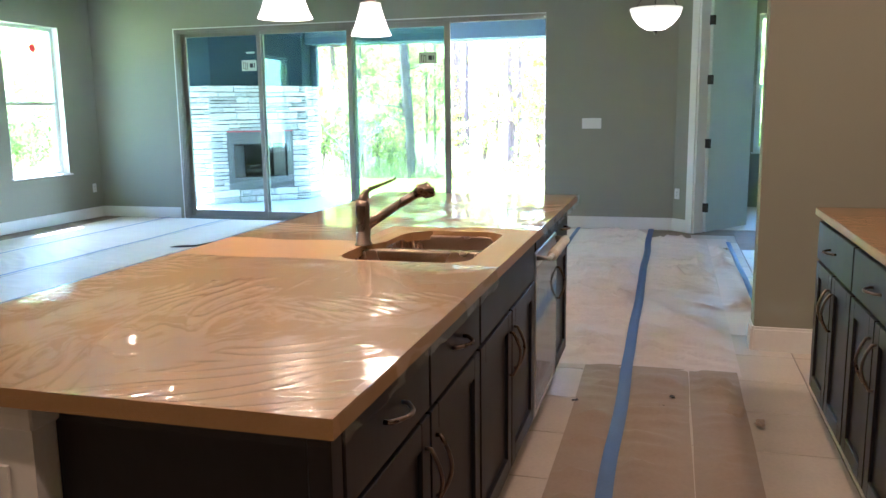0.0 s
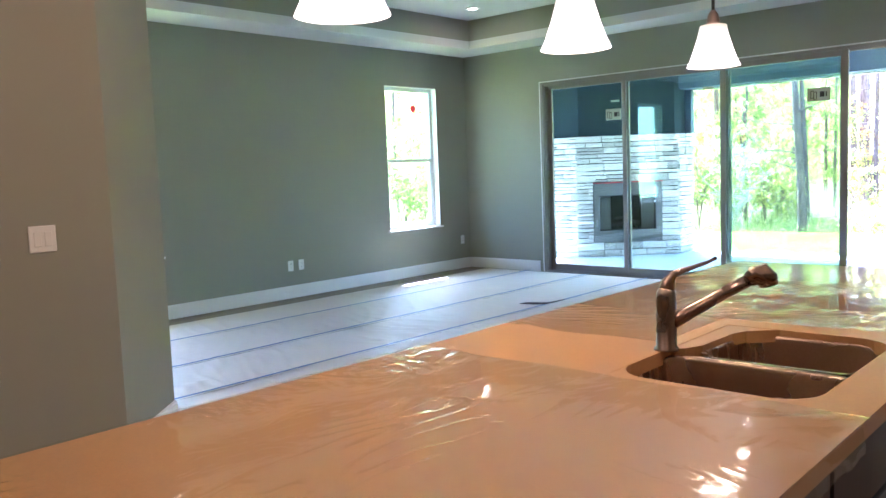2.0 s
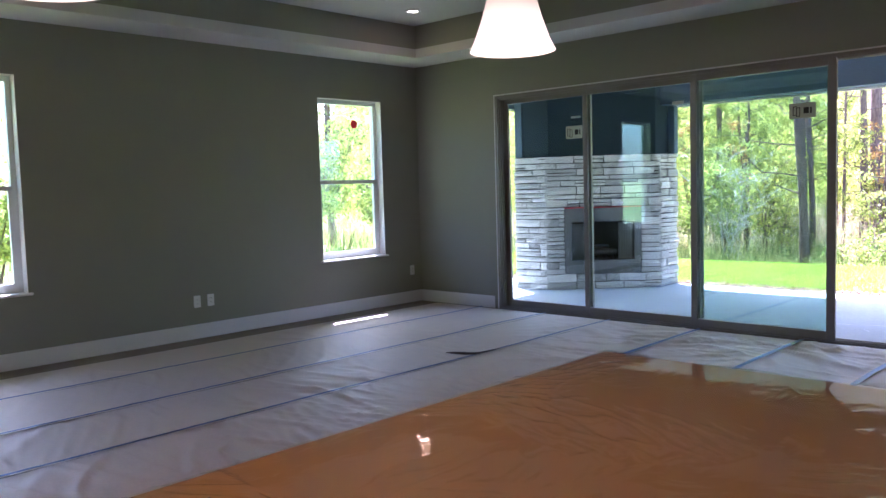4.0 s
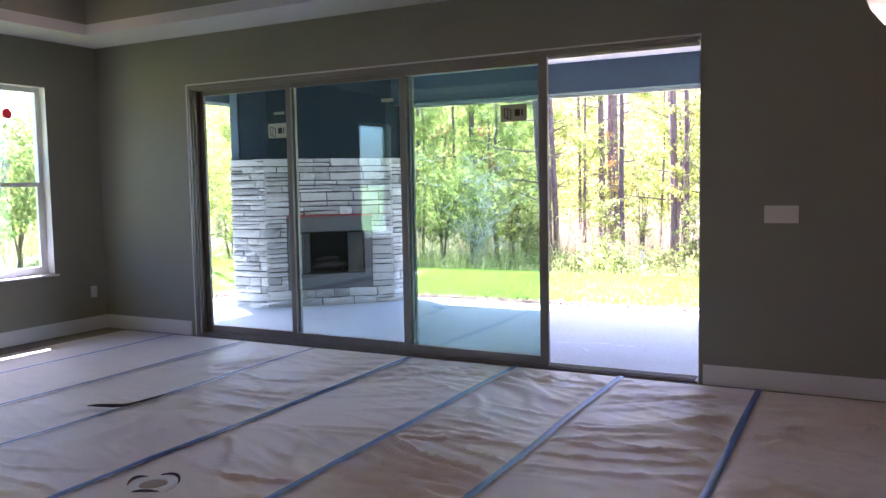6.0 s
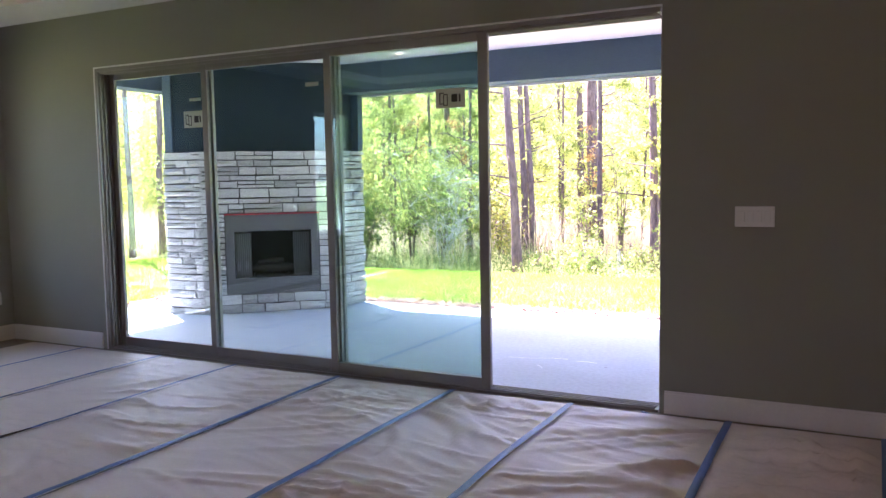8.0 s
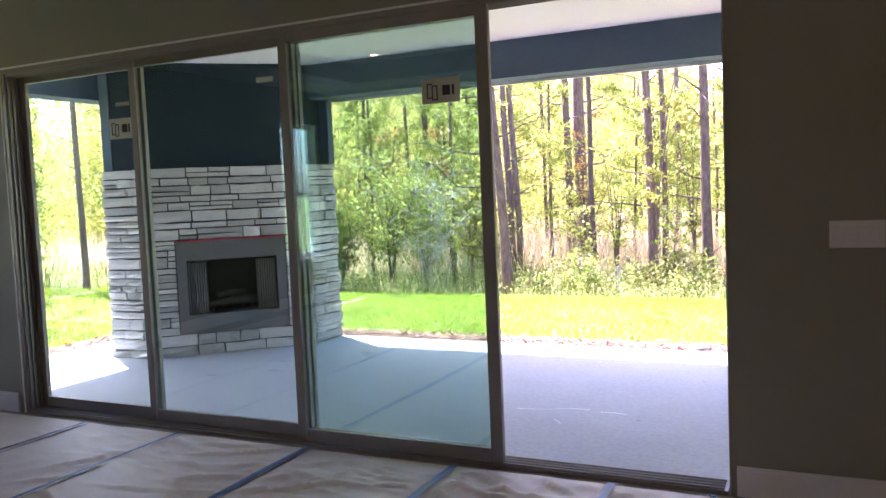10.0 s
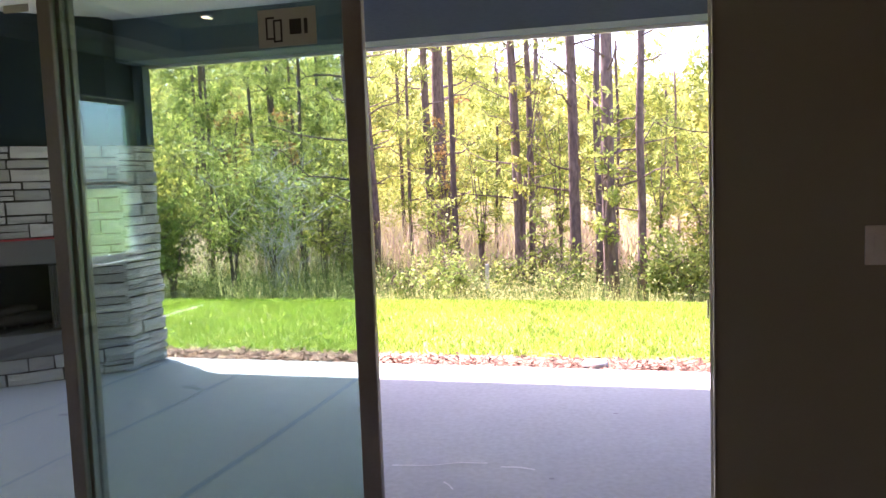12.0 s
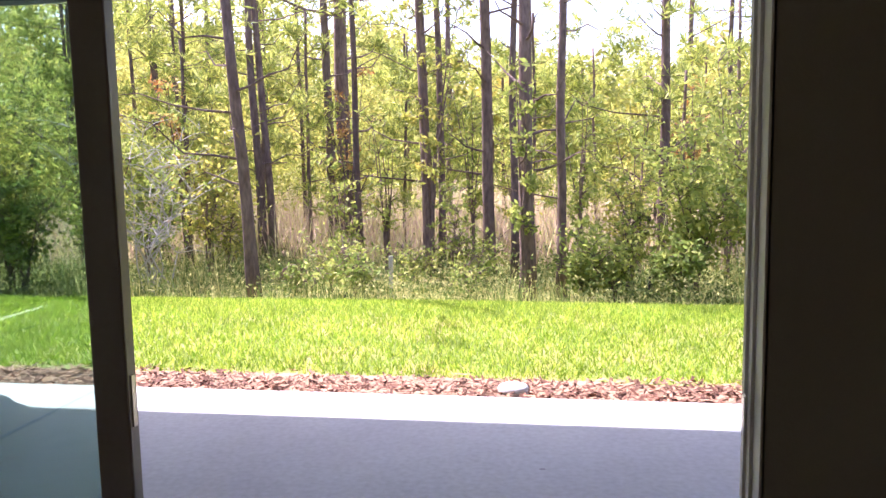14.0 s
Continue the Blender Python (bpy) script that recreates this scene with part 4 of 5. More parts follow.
for x, y, r, sq in ((-5.45, 11.35, 0.07, 0.4), (-5.15, 11.62, 0.05, 0.5), (-5.62, 11.72, 0.06, 0.35), (-4.75, 11.1, 0.045, 0.4), (-4.55, 11.75, 0.05, 0.5), (-5.9, 11.05, 0.08, 0.35), (-4.2, 10.7, 0.05, 0.45), (-3.3, 10.95, 0.03, 0.5), (-2.1, 10.75, 0.014, 0.8), (-1.85, 11.9, 0.016, 0.8)):
    bm = bmesh.new()
    bm.faces.new([bm.verts.new((x + r * (1 + 0.45 * n2(k * 1.3, x)) * math.cos(k * math.tau / 14), y + sq * r * (1 + 0.45 * n2(k * 1.3, y)) * math.sin(k * math.tau / 14), PATIO + 0.003)) for k in range(14)])
    part("dark_spot", bm, M_STAIN, slab, "dark worn spot on the concrete")
PC = 2.82
# overhang beyond the beam is added to place the slab's shadow edge
structure("ceiling_patio", box(-8.3, WY + WT, PC, 0.06, 13.86, PC + 0.08), M_SOFFIT, "white patio ceiling, extended unseen past the beam to shade the slab", "ceiling")
beam = structure("patio_beam", box(-8.0, 12.7, 2.48, 0.06, 12.98, PC), M_BEAM, "slate blue beam across the patio front", "beam")
part("drip_edge", box(-8.0, 12.99, 2.455, 0.06, 13.02, 2.50), M_TRIM, beam, "pale lower edge")
structure("patio_side_beam", box(-7.95, WY + WT, 2.53, -7.67, 12.7, PC), M_BEAM, "slate blue beam along the patio side", "beam")
structure("wall_exterior", box(-8.3, WY + WT + 0.001, -0.1, LX - 0.161, WY + WT + 0.12, CEIL + 0.3), M_BEAM, "slate blue outer wall", "wall")

# ---- fireplace ----
fp = thing("outdoor_fireplace", (0, 0, PATIO), "corner patio fireplace of pale stacked ledge stone under a navy chimney", "fireplace")
A, B, C, E = Vector((-7.50, 11.42)), Vector((-6.96, 11.44)), Vector((-5.79, 12.56)), Vector((-5.78, 13.04))
STZ = 1.865
d = (C - B).normalized()
nrm = Vector((d.y, -d.x))


def at_face(p0, dirn, nor, u, out):
    return p0 + dirn * u + nor * out


L = (C - B).length
u0, u1, s0, s1 = 0.27, 1.33, 0.215, 1.135       # surround on the middle face
bx0, bx1, b0, b1 = 0.36, 1.24, 0.40, 0.945      # firebox mouth
I = 0.05
ai, bi, ci, ei = A + Vector((0, I)), B + Vector((-0.02, I)), C - Vector((I, -0.02)), E - Vector((I, 0))
di = (ci - bi)


def inner(u, deep):
    return B + d * u - nrm * (I + deep)


bm = prism([ai, bi, inner(bx0, 0), inner(bx0, 0.7), (-7.45, 13.0)], 0.0, STZ)
prism([inner(bx1, 0), ci, ei, (-7.45, 13.0), inner(bx1, 0.7)], 0.0, STZ, bm)
prism([inner(bx0, 0), inner(bx1, 0), inner(bx1, 0.7), inner(bx0, 0.7)], 0.0, b0, bm)
prism([inner(bx0, 0), inner(bx1, 0), inner(bx1, 0.7), inner(bx0, 0.7)], b1, STZ, bm)
part("core", bm, M_MORTAR, fp)
bm = prism([inner(bx0 + 0.1, 0.45), inner(bx1 - 0.1, 0.45), inner(bx1 - 0.1, 0.47), inner(bx0 + 0.1, 0.47)], b0, b1)
prism([inner(bx0, 0), inner(bx0 + 0.1, 0.45), inner(bx0 + 0.1, 0.47), inner(bx0 - 0.02, 0.0)], b0, b1, bm)
prism([inner(bx1, 0), inner(bx1 - 0.1, 0.45), inner(bx1 - 0.1, 0.47), inner(bx1 + 0.02, 0.0)], b0, b1, bm)
part("firebox", bm, M_SOOT, fp, "sooty black firebox")
W = 0.035
for k, (a, b, z0, z1) in enumerate(((u0, u1, b1, s1), (u0, u1, s0, b0), (u0, bx0, b0, b1), (bx1, u1, b0, b1))):
    p0, p1 = B + d * a - nrm * I, B + d * b - nrm * I
    part("surround", prism([p0, p1, p1 + nrm * W, p0 + nrm * W], z0, z1), M_SLATE, fp, "grey metal surround")
M_MESH = mat("fire_mesh", (0.33, 0.32, 0.3), 0.5, metal=0.5, var=0.2, scale=8, fine=120, bump=0.1)
for k in range(2):
    a, way = (bx0 + 0.015, 1) if k == 0 else (bx1 - 0.015, -1)
    outer = [B + d * (a + way * 0.0115 * i) - nrm * (0.10 + 0.03 * (i % 2) + 0.006 * (i // 2)) for i in range(17)]
    back = [p - nrm * 0.006 for p in reversed(outer)]
    part("screen", prism(outer + back, b0 + 0.005, b1 - 0.03), M_MESH, fp, "pleated grey mesh fire screen drawn aside")
p0, p1 = B + d * 0.26 - nrm * I, B + d * 1.34 - nrm * I
part("tape_line", prism([p0, p1, p1 + nrm * 0.052, p0 + nrm * 0.052], s1 + 0.001, s1 + 0.014), M_RED, fp, "red masking tape strip")
c = B + d * 0.8 - nrm * 0.28
gr = thing("log_grate", (c.x, c.y, PATIO + b0), "black grate with ceramic logs in the firebox", "fire grate", turn=math.degrees(math.atan2(d.y, d.x)))
for k in range(5):
    part("bar", tube([(-0.2 + 0.1 * k, -0.1, 0.03), (-0.2 + 0.1 * k, 0.1, 0.03), (-0.2 + 0.1 * k, 0.12, 0.09)], 0.008, 6), M_DARK, gr)
for k, (x0, y0, z0, x1, y1, z1, r) in enumerate(((-0.24, -0.05, 0.08, 0.22, -0.03, 0.085, 0.04), (-0.2, 0.05, 0.09, 0.25, 0.04, 0.09, 0.045), (-0.16, -0.03, 0.15, 0.14, 0.06, 0.17, 0.033))):
    part("log", tube([(x0, y0, z0), ((x0 + x1) / 2, (y0 + y1) / 2 + 0.01, (z0 + z1) / 2 + 0.012), (x1, y1, z1)], [r, r * 1.1, r * 0.85], 8), M_LOG, gr, smooth=True)
for k in (-1, 1):
    part("foot", box(-0.2 * k - 0.01, -0.1, 0, -0.2 * k + 0.01, 0.1, 0.025), M_DARK, gr)
bm = prism([A + Vector((0.04, 0.09)), B + Vector((0.0, 0.09)), C - Vector((0.09, 0.0)), E - Vector((0.09, 0.06)), (-7.42, 12.98)], STZ + 0.002, PC - PATIO)
part("chimney_breast", bm, M_NAVY, fp, "navy blue painted chimney breast")
bm = box(-7.52, 11.5, STZ + 0.003, -7.40, 11.62, PC - PATIO - 0.003)
part("side_post", bm, M_BEAM, fp, "slate blue post")
bm = box(-5.87, 12.9, STZ + 0.003, -5.77, 13.0, PC - PATIO - 0.35)
part("side_post", bm, M_BEAM, fp, "slate blue post")

rnd = random.Random(4)


def stone_mesh(seed):
    """A rough block one unit wide, deep and high, its face towards -y."""
    r = random.Random(seed)
    bm = bmesh.new()
    nx = 4
    front_v = []
    for j in range(3):
        for i in range(nx):
            edge = i in (0, nx - 1) or j in (0, 2)
            y = -0.5 + (0.3 if edge else 0.0) + r.uniform(-0.22, 0.22)
            x, z = -0.5 + i / (nx - 1), -0.5 + j / 2
            if edge:
                x, z = x * 0.985 + r.uniform(-0.012, 0.012), z * 0.95 + r.uniform(-0.05, 0.05)
            front_v.append(bm.verts.new((x, y, z)))
    for j in range(2):
        for i in range(nx - 1):
            k = j * nx + i
            bm.faces.new((front_v[k], front_v[k + 1], front_v[k + nx + 1], front_v[k + nx]))
    loop = [0, 1, 2, 3, 7, 11, 10, 9, 8, 4]
    back = [bm.verts.new((front_v[k].co.x, 0.5, front_v[k].co.z)) for k in loop]
    for i in range(len(loop)):
        j = (i + 1) % len(loop)
        bm.faces.new((front_v[loop[i]], back[i], back[j], front_v[loop[j]]))
    return mesh_of(bm, "stone", M_STONE)


STONES = [stone_mesh(k) for k in range(14)]


def lay(p, dr, nn, ang, w, z, h):
    deep = rnd.uniform(0.032, 0.072)
    c = p + dr * (w / 2) - nn * (I + 0.004 - deep / 2)
    o = new("stone", rnd.choice(STONES))
    o.matrix_world = pose(c.x, c.y, z + h / 2, 0, rnd.uniform(-0.5, 0.5), ang) @ Matrix.Diagonal((w - 0.009, deep, h - rnd.uniform(0.007, 0.013), 1))
    o.parent = fp


def stone_face(p0, p1, z1, hole=None):
    p0, p1 = Vector(p0), Vector(p1)
    length = (p1 - p0).length
    dr = (p1 - p0) / length
    ang = math.degrees(math.atan2(dr.y, dr.x))
    nn = Vector((dr.y, -dr.x))
    z = 0.0
    while z < z1 - 0.02:
        h = rnd.choice((0.062, 0.075, 0.085, 0.1, 0.115))
        if hole:
            for stop in (hole[2], hole[3]):
                if z < stop - 0.01 and z + h > stop - 0.03:
                    h = stop - z
        if z + h > z1 - 0.04:
            h = z1 - z
        u = 0.0
        while u < length - 0.01:
            w = rnd.uniform(0.16, 0.46)
            if hole and hole[2] - 0.01 < z + h / 2 < hole[3]:
                if u < hole[0] - 0.005:
                    w = min(w, hole[0] - u)
                    if hole[0] - u - w < 0.07:
                        w = hole[0] - u
                elif u < hole[1]:
                    u = hole[1]
                    continue
            w = min(w, length - u)
            if 0 < length - u - w < 0.09:
                w = length - u
            if h > 0.08 and rnd.random() < 0.22:
                cut = rnd.uniform(0.38, 0.62)
                side = rnd.uniform(0.35, 0.65) if w > 0.3 and rnd.random() < 0.5 else 1.0
                lay(p0 + dr * u, dr, nn, ang, w, z, h * cut)
                lay(p0 + dr * u, dr, nn, ang, w * side, z + h * cut, h * (1 - cut))
                if side < 1:
                    lay(p0 + dr * (u + w * side), dr, nn, ang, w * (1 - side), z + h * cut, h * (1 - cut))
            else:
                lay(p0 + dr * u, dr, nn, ang, w, z, h)
            u += w
        z += h


stone_face(A, B, STZ)
stone_face(B, C, STZ, (u0 - 0.005, u1 + 0.005, s0, s1 + 0.014))
stone_face(C, E, STZ)

# ---- ground ----
def ground_height(x, y):
    back = min(1, max(0, (y - 16.0) / 2.5))
    z = -0.13 - 0.27 * back * back * (3 - 2 * back)
    if y > 13.4 and y < 60 and -40 < x < 30:
        z += 0.03 * n2(x * 0.3, y * 0.4) + (0.10 * math.sin(math.pi * min(1, max(0, (y - 13.6) / 3.2))) if y < 16.8 else 0)
    return z


gx = [-3000, -600, -150, -60, *np.arange(-34, 24, 0.6), 60, 150, 600, 3000]
gy = [-3000, -300, -60, -20, 0, 8, 12, *np.arange(13.0, 34, 0.4), 40, 60, 100, 300, 1000, 3000]
verts = [(x, y, ground_height(x, y)) for y in gy for x in gx]
nx = len(gx)
faces = [(j * nx + i, j * nx + i + 1, (j + 1) * nx + i + 1, (j + 1) * nx + i) for j in range(len(gy) - 1) for i in range(nx - 1)]
tagged(new("ground", raw("ground", verts, faces, M_SOIL, True)), "grassy ground running back to the woods", "ground", kind="structure")

rng = np.random.default_rng(7)


def blades(name, pts, heights, wide, material, label, lean=0.35):
    """Upright tapered blades, three corners each."""
    n = len(pts)
    a = rng.uniform(0, math.tau, n)
    dx, dy = np.cos(a) * wide, np.sin(a) * wide
    lx, ly = rng.normal(0, lean, n) * heights, rng.normal(0, lean, n) * heights
    v = np.empty((n, 3, 3))
    v[:, 0] = pts + np.stack([dx, dy, np.zeros(n)], 1)
    v[:, 1] = pts - np.stack([dx, dy, np.zeros(n)], 1)
    v[:, 2] = pts + np.stack([lx, ly, heights], 1)
    me = bpy.data.meshes.new(name)
    me.vertices.add(n * 3)
    me.vertices.foreach_set("co", v.ravel())
    me.loops.add(n * 3)
    me.loops.foreach_set("vertex_index", np.arange(n * 3))
    me.polygons.add(n)
    me.polygons.foreach_set("loop_start", np.arange(0, n * 3, 3))
    me.update(calc_edges=True)
    me.materials.append(material)
    return tagged(new(name, me), label, "grass", kind="stuff")


def scatter(n, x0, x1, y0, y1):
    x, y = rng.uniform(x0, x1, n), rng.uniform(y0, y1, n)
    z = np.array([ground_height(a, b) for a, b in zip(x, y)])
    return np.stack([x, y, z], 1)


pts = np.concatenate([scatter(130000, -9.5, 3.5, 13.62, 17.0), scatter(90000, -15.5, -8.4, 9.0, 17.2)])
pts = pts[((pts[:, 0] < -8.5) & ((pts[:, 0] < -8.9) | (pts[:, 1] > 13.62))) | (pts[:, 1] > 13.62 + 0.05 * np.sin(pts[:, 0] * 3.1) + 0.04 * np.sin(pts[:, 0] * 7.7))]
blades("lawn_grass", pts, rng.uniform(0.03, 0.065, len(pts)), 0.005, M_GRASS, "bright green lawn grass in the sun", 0.5)
pts = scatter(26000, -17, 6, 16.75, 22)
keep = rng.uniform(0, 1, len(pts)) < np.clip(1.1 - (pts[:, 1] - 16.8) / 9, 0.25, 1)
patch = np.array([n2(a * 0.8, b * 0.9, 21.0) for a, b, _ in pts])
pts, patch = pts[keep & (patch > -0.22)], patch[keep & (patch > -0.22)]
blades("tall_grass", pts, rng.uniform(0.06, 0.34, len(pts)) * np.where((pts[:, 0] < -6.3) & (pts[:, 0] > -7.8), 2.6, 1.1) * (0.7 + 1.2 * np.clip(patch, -0.2, 0.6)), 0.006, M_REED, "tall wild grass and reeds at the wood's edge", 0.25)
pts = scatter(9000, -26, -15, 4.0, 26)
blades("side_grass", pts, rng.uniform(0.1, 0.7, len(pts)), 0.015, M_REED, "wild grass beside the house", 0.25)

# mulch strip
n = 9000
x, y = rng.uniform(-9.0, 3, n), 13.04 + 0.62 * rng.beta(1.6, 1.6, n)
x[:1600], y[:1600] = -8.92 + 0.62 * rng.beta(1.6, 1.6, 1600), rng.uniform(9.7, 13.4, 1600)
a, b = rng.uniform(0, math.tau, n), rng.uniform(-0.5, 0.5, n)
ln, wd = rng.uniform(0.012, 0.045, n), rng.uniform(0.004, 0.012, n)
z = np.array([ground_height(p, q) for p, q in zip(x, y)]) + rng.uniform(0.01, 0.05, n)
ux = np.stack([np.cos(a) * np.cos(b), np.sin(a) * np.cos(b), np.sin(b)], 1) * ln[:, None]
uy = np.stack([-np.sin(a), np.cos(a), rng.uniform(-0.4, 0.4, n)], 1) * wd[:, None]
cc = np.stack([x, y, z], 1)
v = np.stack([cc - ux - uy, cc + ux - uy, cc + ux + uy, cc - ux + uy], 1).reshape(-1, 3)
me = raw("mulch", v, np.arange(n * 4).reshape(-1, 4), M_MULCH)
tagged(new("mulch", me), "reddish wood mulch strip along the patio slab", "mulch", kind="stuff")
bed = bmesh.new()
box(-8.95, 13.05, -0.2, 3, 13.66, -0.115, bm=bed)
box(-8.95, 9.7, -0.2, -8.31, 13.048, -0.115, bm=bed)
structure("mulch_bed", bed, M_MULCH, "dark mulch bed", "ground")
cp = thing("utility_cap", (-2.09, 13.32, -0.105), "flat grey plastic cleanout cap in the mulch", "drain cap")
part("lid", lathe([(0.001, 0.05), (0.085, 0.047), (0.1, 0.035), (0.105, 0.0), (0.001, 0.0)], 20), M_CONC, cp, smooth=True)
for x, y, r, h, label in ((-0.68, 18.5, 0.075, 0.3, "dark charred tree stump at the wood's edge"), (-4.6, 18.25, 0.05, 0.12, "small dark stump in the weeds")):
    st = thing("tree_stump", (x, y, ground_height(x, y) - 0.03), label, "stump")
    bm = lathe([(0.001, 0.0), (r * 1.5, 0.0), (r * 1.15, h * 0.3), (r, h * 0.8), (r * 0.8, h), (0.001, h * 0.9)], 12)
    for v in bm.verts:
        v.co += Vector((v.co.x, v.co.y, 0)) * 0.35 * n2(v.co.x * 30, v.co.z * 9, v.co.y * 30) + Vector((0, 0, 0.02 * n2(v.co.x * 40, v.co.y * 40)))
    part("bole", bm, M_SOOT, st)
ps = thing("marker_post", (-4.0, 18.2, -0.42), "short grey survey stake in the grass", "post")
part("stake", box(-0.025, -0.025, 0, 0.025, 0.025, 0.6, 0.004), M_TWIG, ps)


# ---- trees ----
def leaf_quads(centres, size, slim=0.42):
    """Small folded leaves, two triangles each, round the points given."""
    n = len(centres)
    a = rng.normal(0, 1, (n, 3))
    a /= np.linalg.norm(a, axis=1)[:, None]
    b = np.cross(a, rng.normal(0, 1, (n, 3)))
    b /= np.linalg.norm(b, axis=1)[:, None] + 1e-9
    s = (size * rng.uniform(0.6, 1.4, n))[:, None]
    v = np.stack([centres - a * s, centres + b * s * slim, centres + a * s, centres - b * s * slim], 1).reshape(-1, 3)
    return v


def tuft_quads(centres, length, count=11, wide=0.014):
    """Sprays of needles that fan upwards and outwards from each centre."""
    n = len(centres)
    root = np.repeat(centres, count, 0)
    a = rng.normal(0, 1, (n * count, 3)) + np.array([0, 0, 0.55])
    a /= np.linalg.norm(a, axis=1)[:, None]
    b = np.cross(a, rng.normal(0, 1, (n * count, 3)))
    b /= np.linalg.norm(b, axis=1)[:, None] + 1e-9
    s = (length * rng.uniform(0.7, 1.2, n * count))[:, None]
    return np.stack([root, root + a * s * 0.55 + b * wide, root + a * s, root + a * s * 0.55 - b * wide], 1).reshape(-1, 3)


def fast_quads(name, v, material):
    n = len(v) // 4
    me = bpy.data.meshes.new(name)
    me.vertices.add(n * 4)
    me.vertices.foreach_set("co", np.ascontiguousarray(v, dtype=np.float64).ravel())
    me.loops.add(n * 4)
    me.loops.foreach_set("vertex_index", np.arange(n * 4))
    me.polygons.add(n)
    me.polygons.foreach_set("loop_start", np.arange(0, n * 4, 4))
    me.update(calc_edges=True)
    me.materials.append(material)
    return me


def trunk_line(r, height, lean, steps=12, wob=0.05):
    pts, rad = [], []
    s = rnd.uniform(0, 90)
    for k in range(steps + 1):
        t = k / steps
        pts.append((lean[0] * t * height + wob * n2(t * 4, s), lean[1] * t * height + wob * n2(s, t * 4), t * height))
        rad.append(r * (1.25 - 0.25 * min(1, t * 8)) * (1 - 0.4 * t))
    return pts, rad


def pine(x, y, r, height=13.0, lean=(0, 0), low=2.2, limbs=9, crown=1.0, leafy=3.6, group="pines at the wood's edge", label="slender pine with a bare grey-brown trunk", reach=1.0):
    z = ground_height(x, y) - 0.05
    t = thing("pine_tree", (x, y, z), label, "tree", group)
    pts, rad = trunk_line(r, height, lean)
    bm = tube(pts, rad, 10)
    for v in bm.verts:
        v.co += Vector((v.co.x, v.co.y, 0)).normalized() * 0.12 * r * n2(v.co.x * 20, v.co.z * 3, v.co.y * 20)
    part("trunk", bm, M_BARK, t, smooth=True)
    clumps = []
    for k in range(limbs):
        h = low + (height - low) * (k + rnd.random()) / limbs * 0.95
        i = min(len(pts) - 2, int(h / height * (len(pts) - 1)))
        p = Vector(pts[i]).lerp(Vector(pts[i + 1]), h / height * (len(pts) - 1) - i)
        a = rnd.uniform(0, math.tau)
        ln = reach * rnd.uniform(0.5, 1.6) * (1.2 if h > 4 else 0.8)
        q = [p]
        for m in range(1, 5):
            q.append(p + Vector((math.cos(a) * ln * m / 4, math.sin(a) * ln * m / 4, ln * (0.14 * m / 4 + 0.22 * (m / 4) ** 2) * rnd.uniform(0.3, 1.4))))
        part("limb", tube(q, [0.02 * (1 - 0.2 * m) * (r / 0.09) for m in range(5)], 5), M_BARK, t)
        if h > leafy:
            for m in range(int(5 + 14 * crown)):
                f = 1 - 0.62 * rnd.random() ** 1.4
                i0 = min(3, int(f * 4))
                clumps.append(q[i0].lerp(q[i0 + 1], f * 4 - i0) + Vector((rnd.gauss(0, 0.11), rnd.gauss(0, 0.11), rnd.gauss(0.03, 0.07))) * reach)
    if clumps:
        v = np.array([tuple(c) for c in clumps])
        part("crown", fast_quads("crown", tuft_quads(v, 0.2, wide=0.013 if y < 25 else 0.017), M_NEEDLE), M_NEEDLE, t, "loose tufts of green needles")
    return t


def shrub(x, y, height, wide, leaves, leaf, material, name="shrub", label="leafy green shrub at the wood's edge", stems=6, stem_mat=None, bare=0.25, root=0.0, crook=0.06):
    z = ground_height(x, y) - 0.03
    t = thing(name, (x, y, z), label, "shrub", "shrubs at the wood's edge")
    bm = bmesh.new()
    tips = []
    for k in range(stems):
        a = rnd.uniform(0, math.tau)
        ln = height * rnd.uniform(0.65, 1.0)
        sp = wide * rnd.uniform(0.2, 0.9)
        q = []
        for m in range(6):
            f = m / 5
            q.append(Vector((math.cos(a) * (root + sp * f * f) + crook * n2(m * 0.9, k * 1.7, x), math.sin(a) * (root + sp * f * f) + crook * n2(k * 1.7, m * 0.9, y), ln * f)))
        tube(q, [(0.010 if root else 0.016) * height / 2 * (1 - 0.17 * m) for m in range(6)], 5, bm)
        for m in range(2, 6):
            for b in range(3):
                aa = rnd.uniform(0, math.tau)
                br = wide * rnd.uniform(0.2, 0.55)
                e = q[m] + Vector((math.cos(aa) * br, math.sin(aa) * br, br * rnd.uniform(0.0, 0.8)))
                tube([q[m], q[m].lerp(e, 0.5) + Vector((0, 0, 0.04)), e], [0.007, 0.005, 0.003], 4, bm)
                tips += [e, q[m].lerp(e, 0.55)]
    part("stem", bm, stem_mat or M_BARK, t)
    if leaves:
        base = np.array([tuple(p) for p in tips if p.z > height * bare])
        leaves, leaf = int(leaves * 1.15), leaf * 0.78
        c = base[(len(base) * rng.beta(1.0, 1.35, leaves)).astype(int)] + rng.normal(0, wide * 0.085, (leaves, 3))
        c = c[c[:, 2] > 0.05]
        part("foliage", fast_quads("foliage", leaf_quads(c, np.full(len(c), leaf)), material), material, t)
    return t


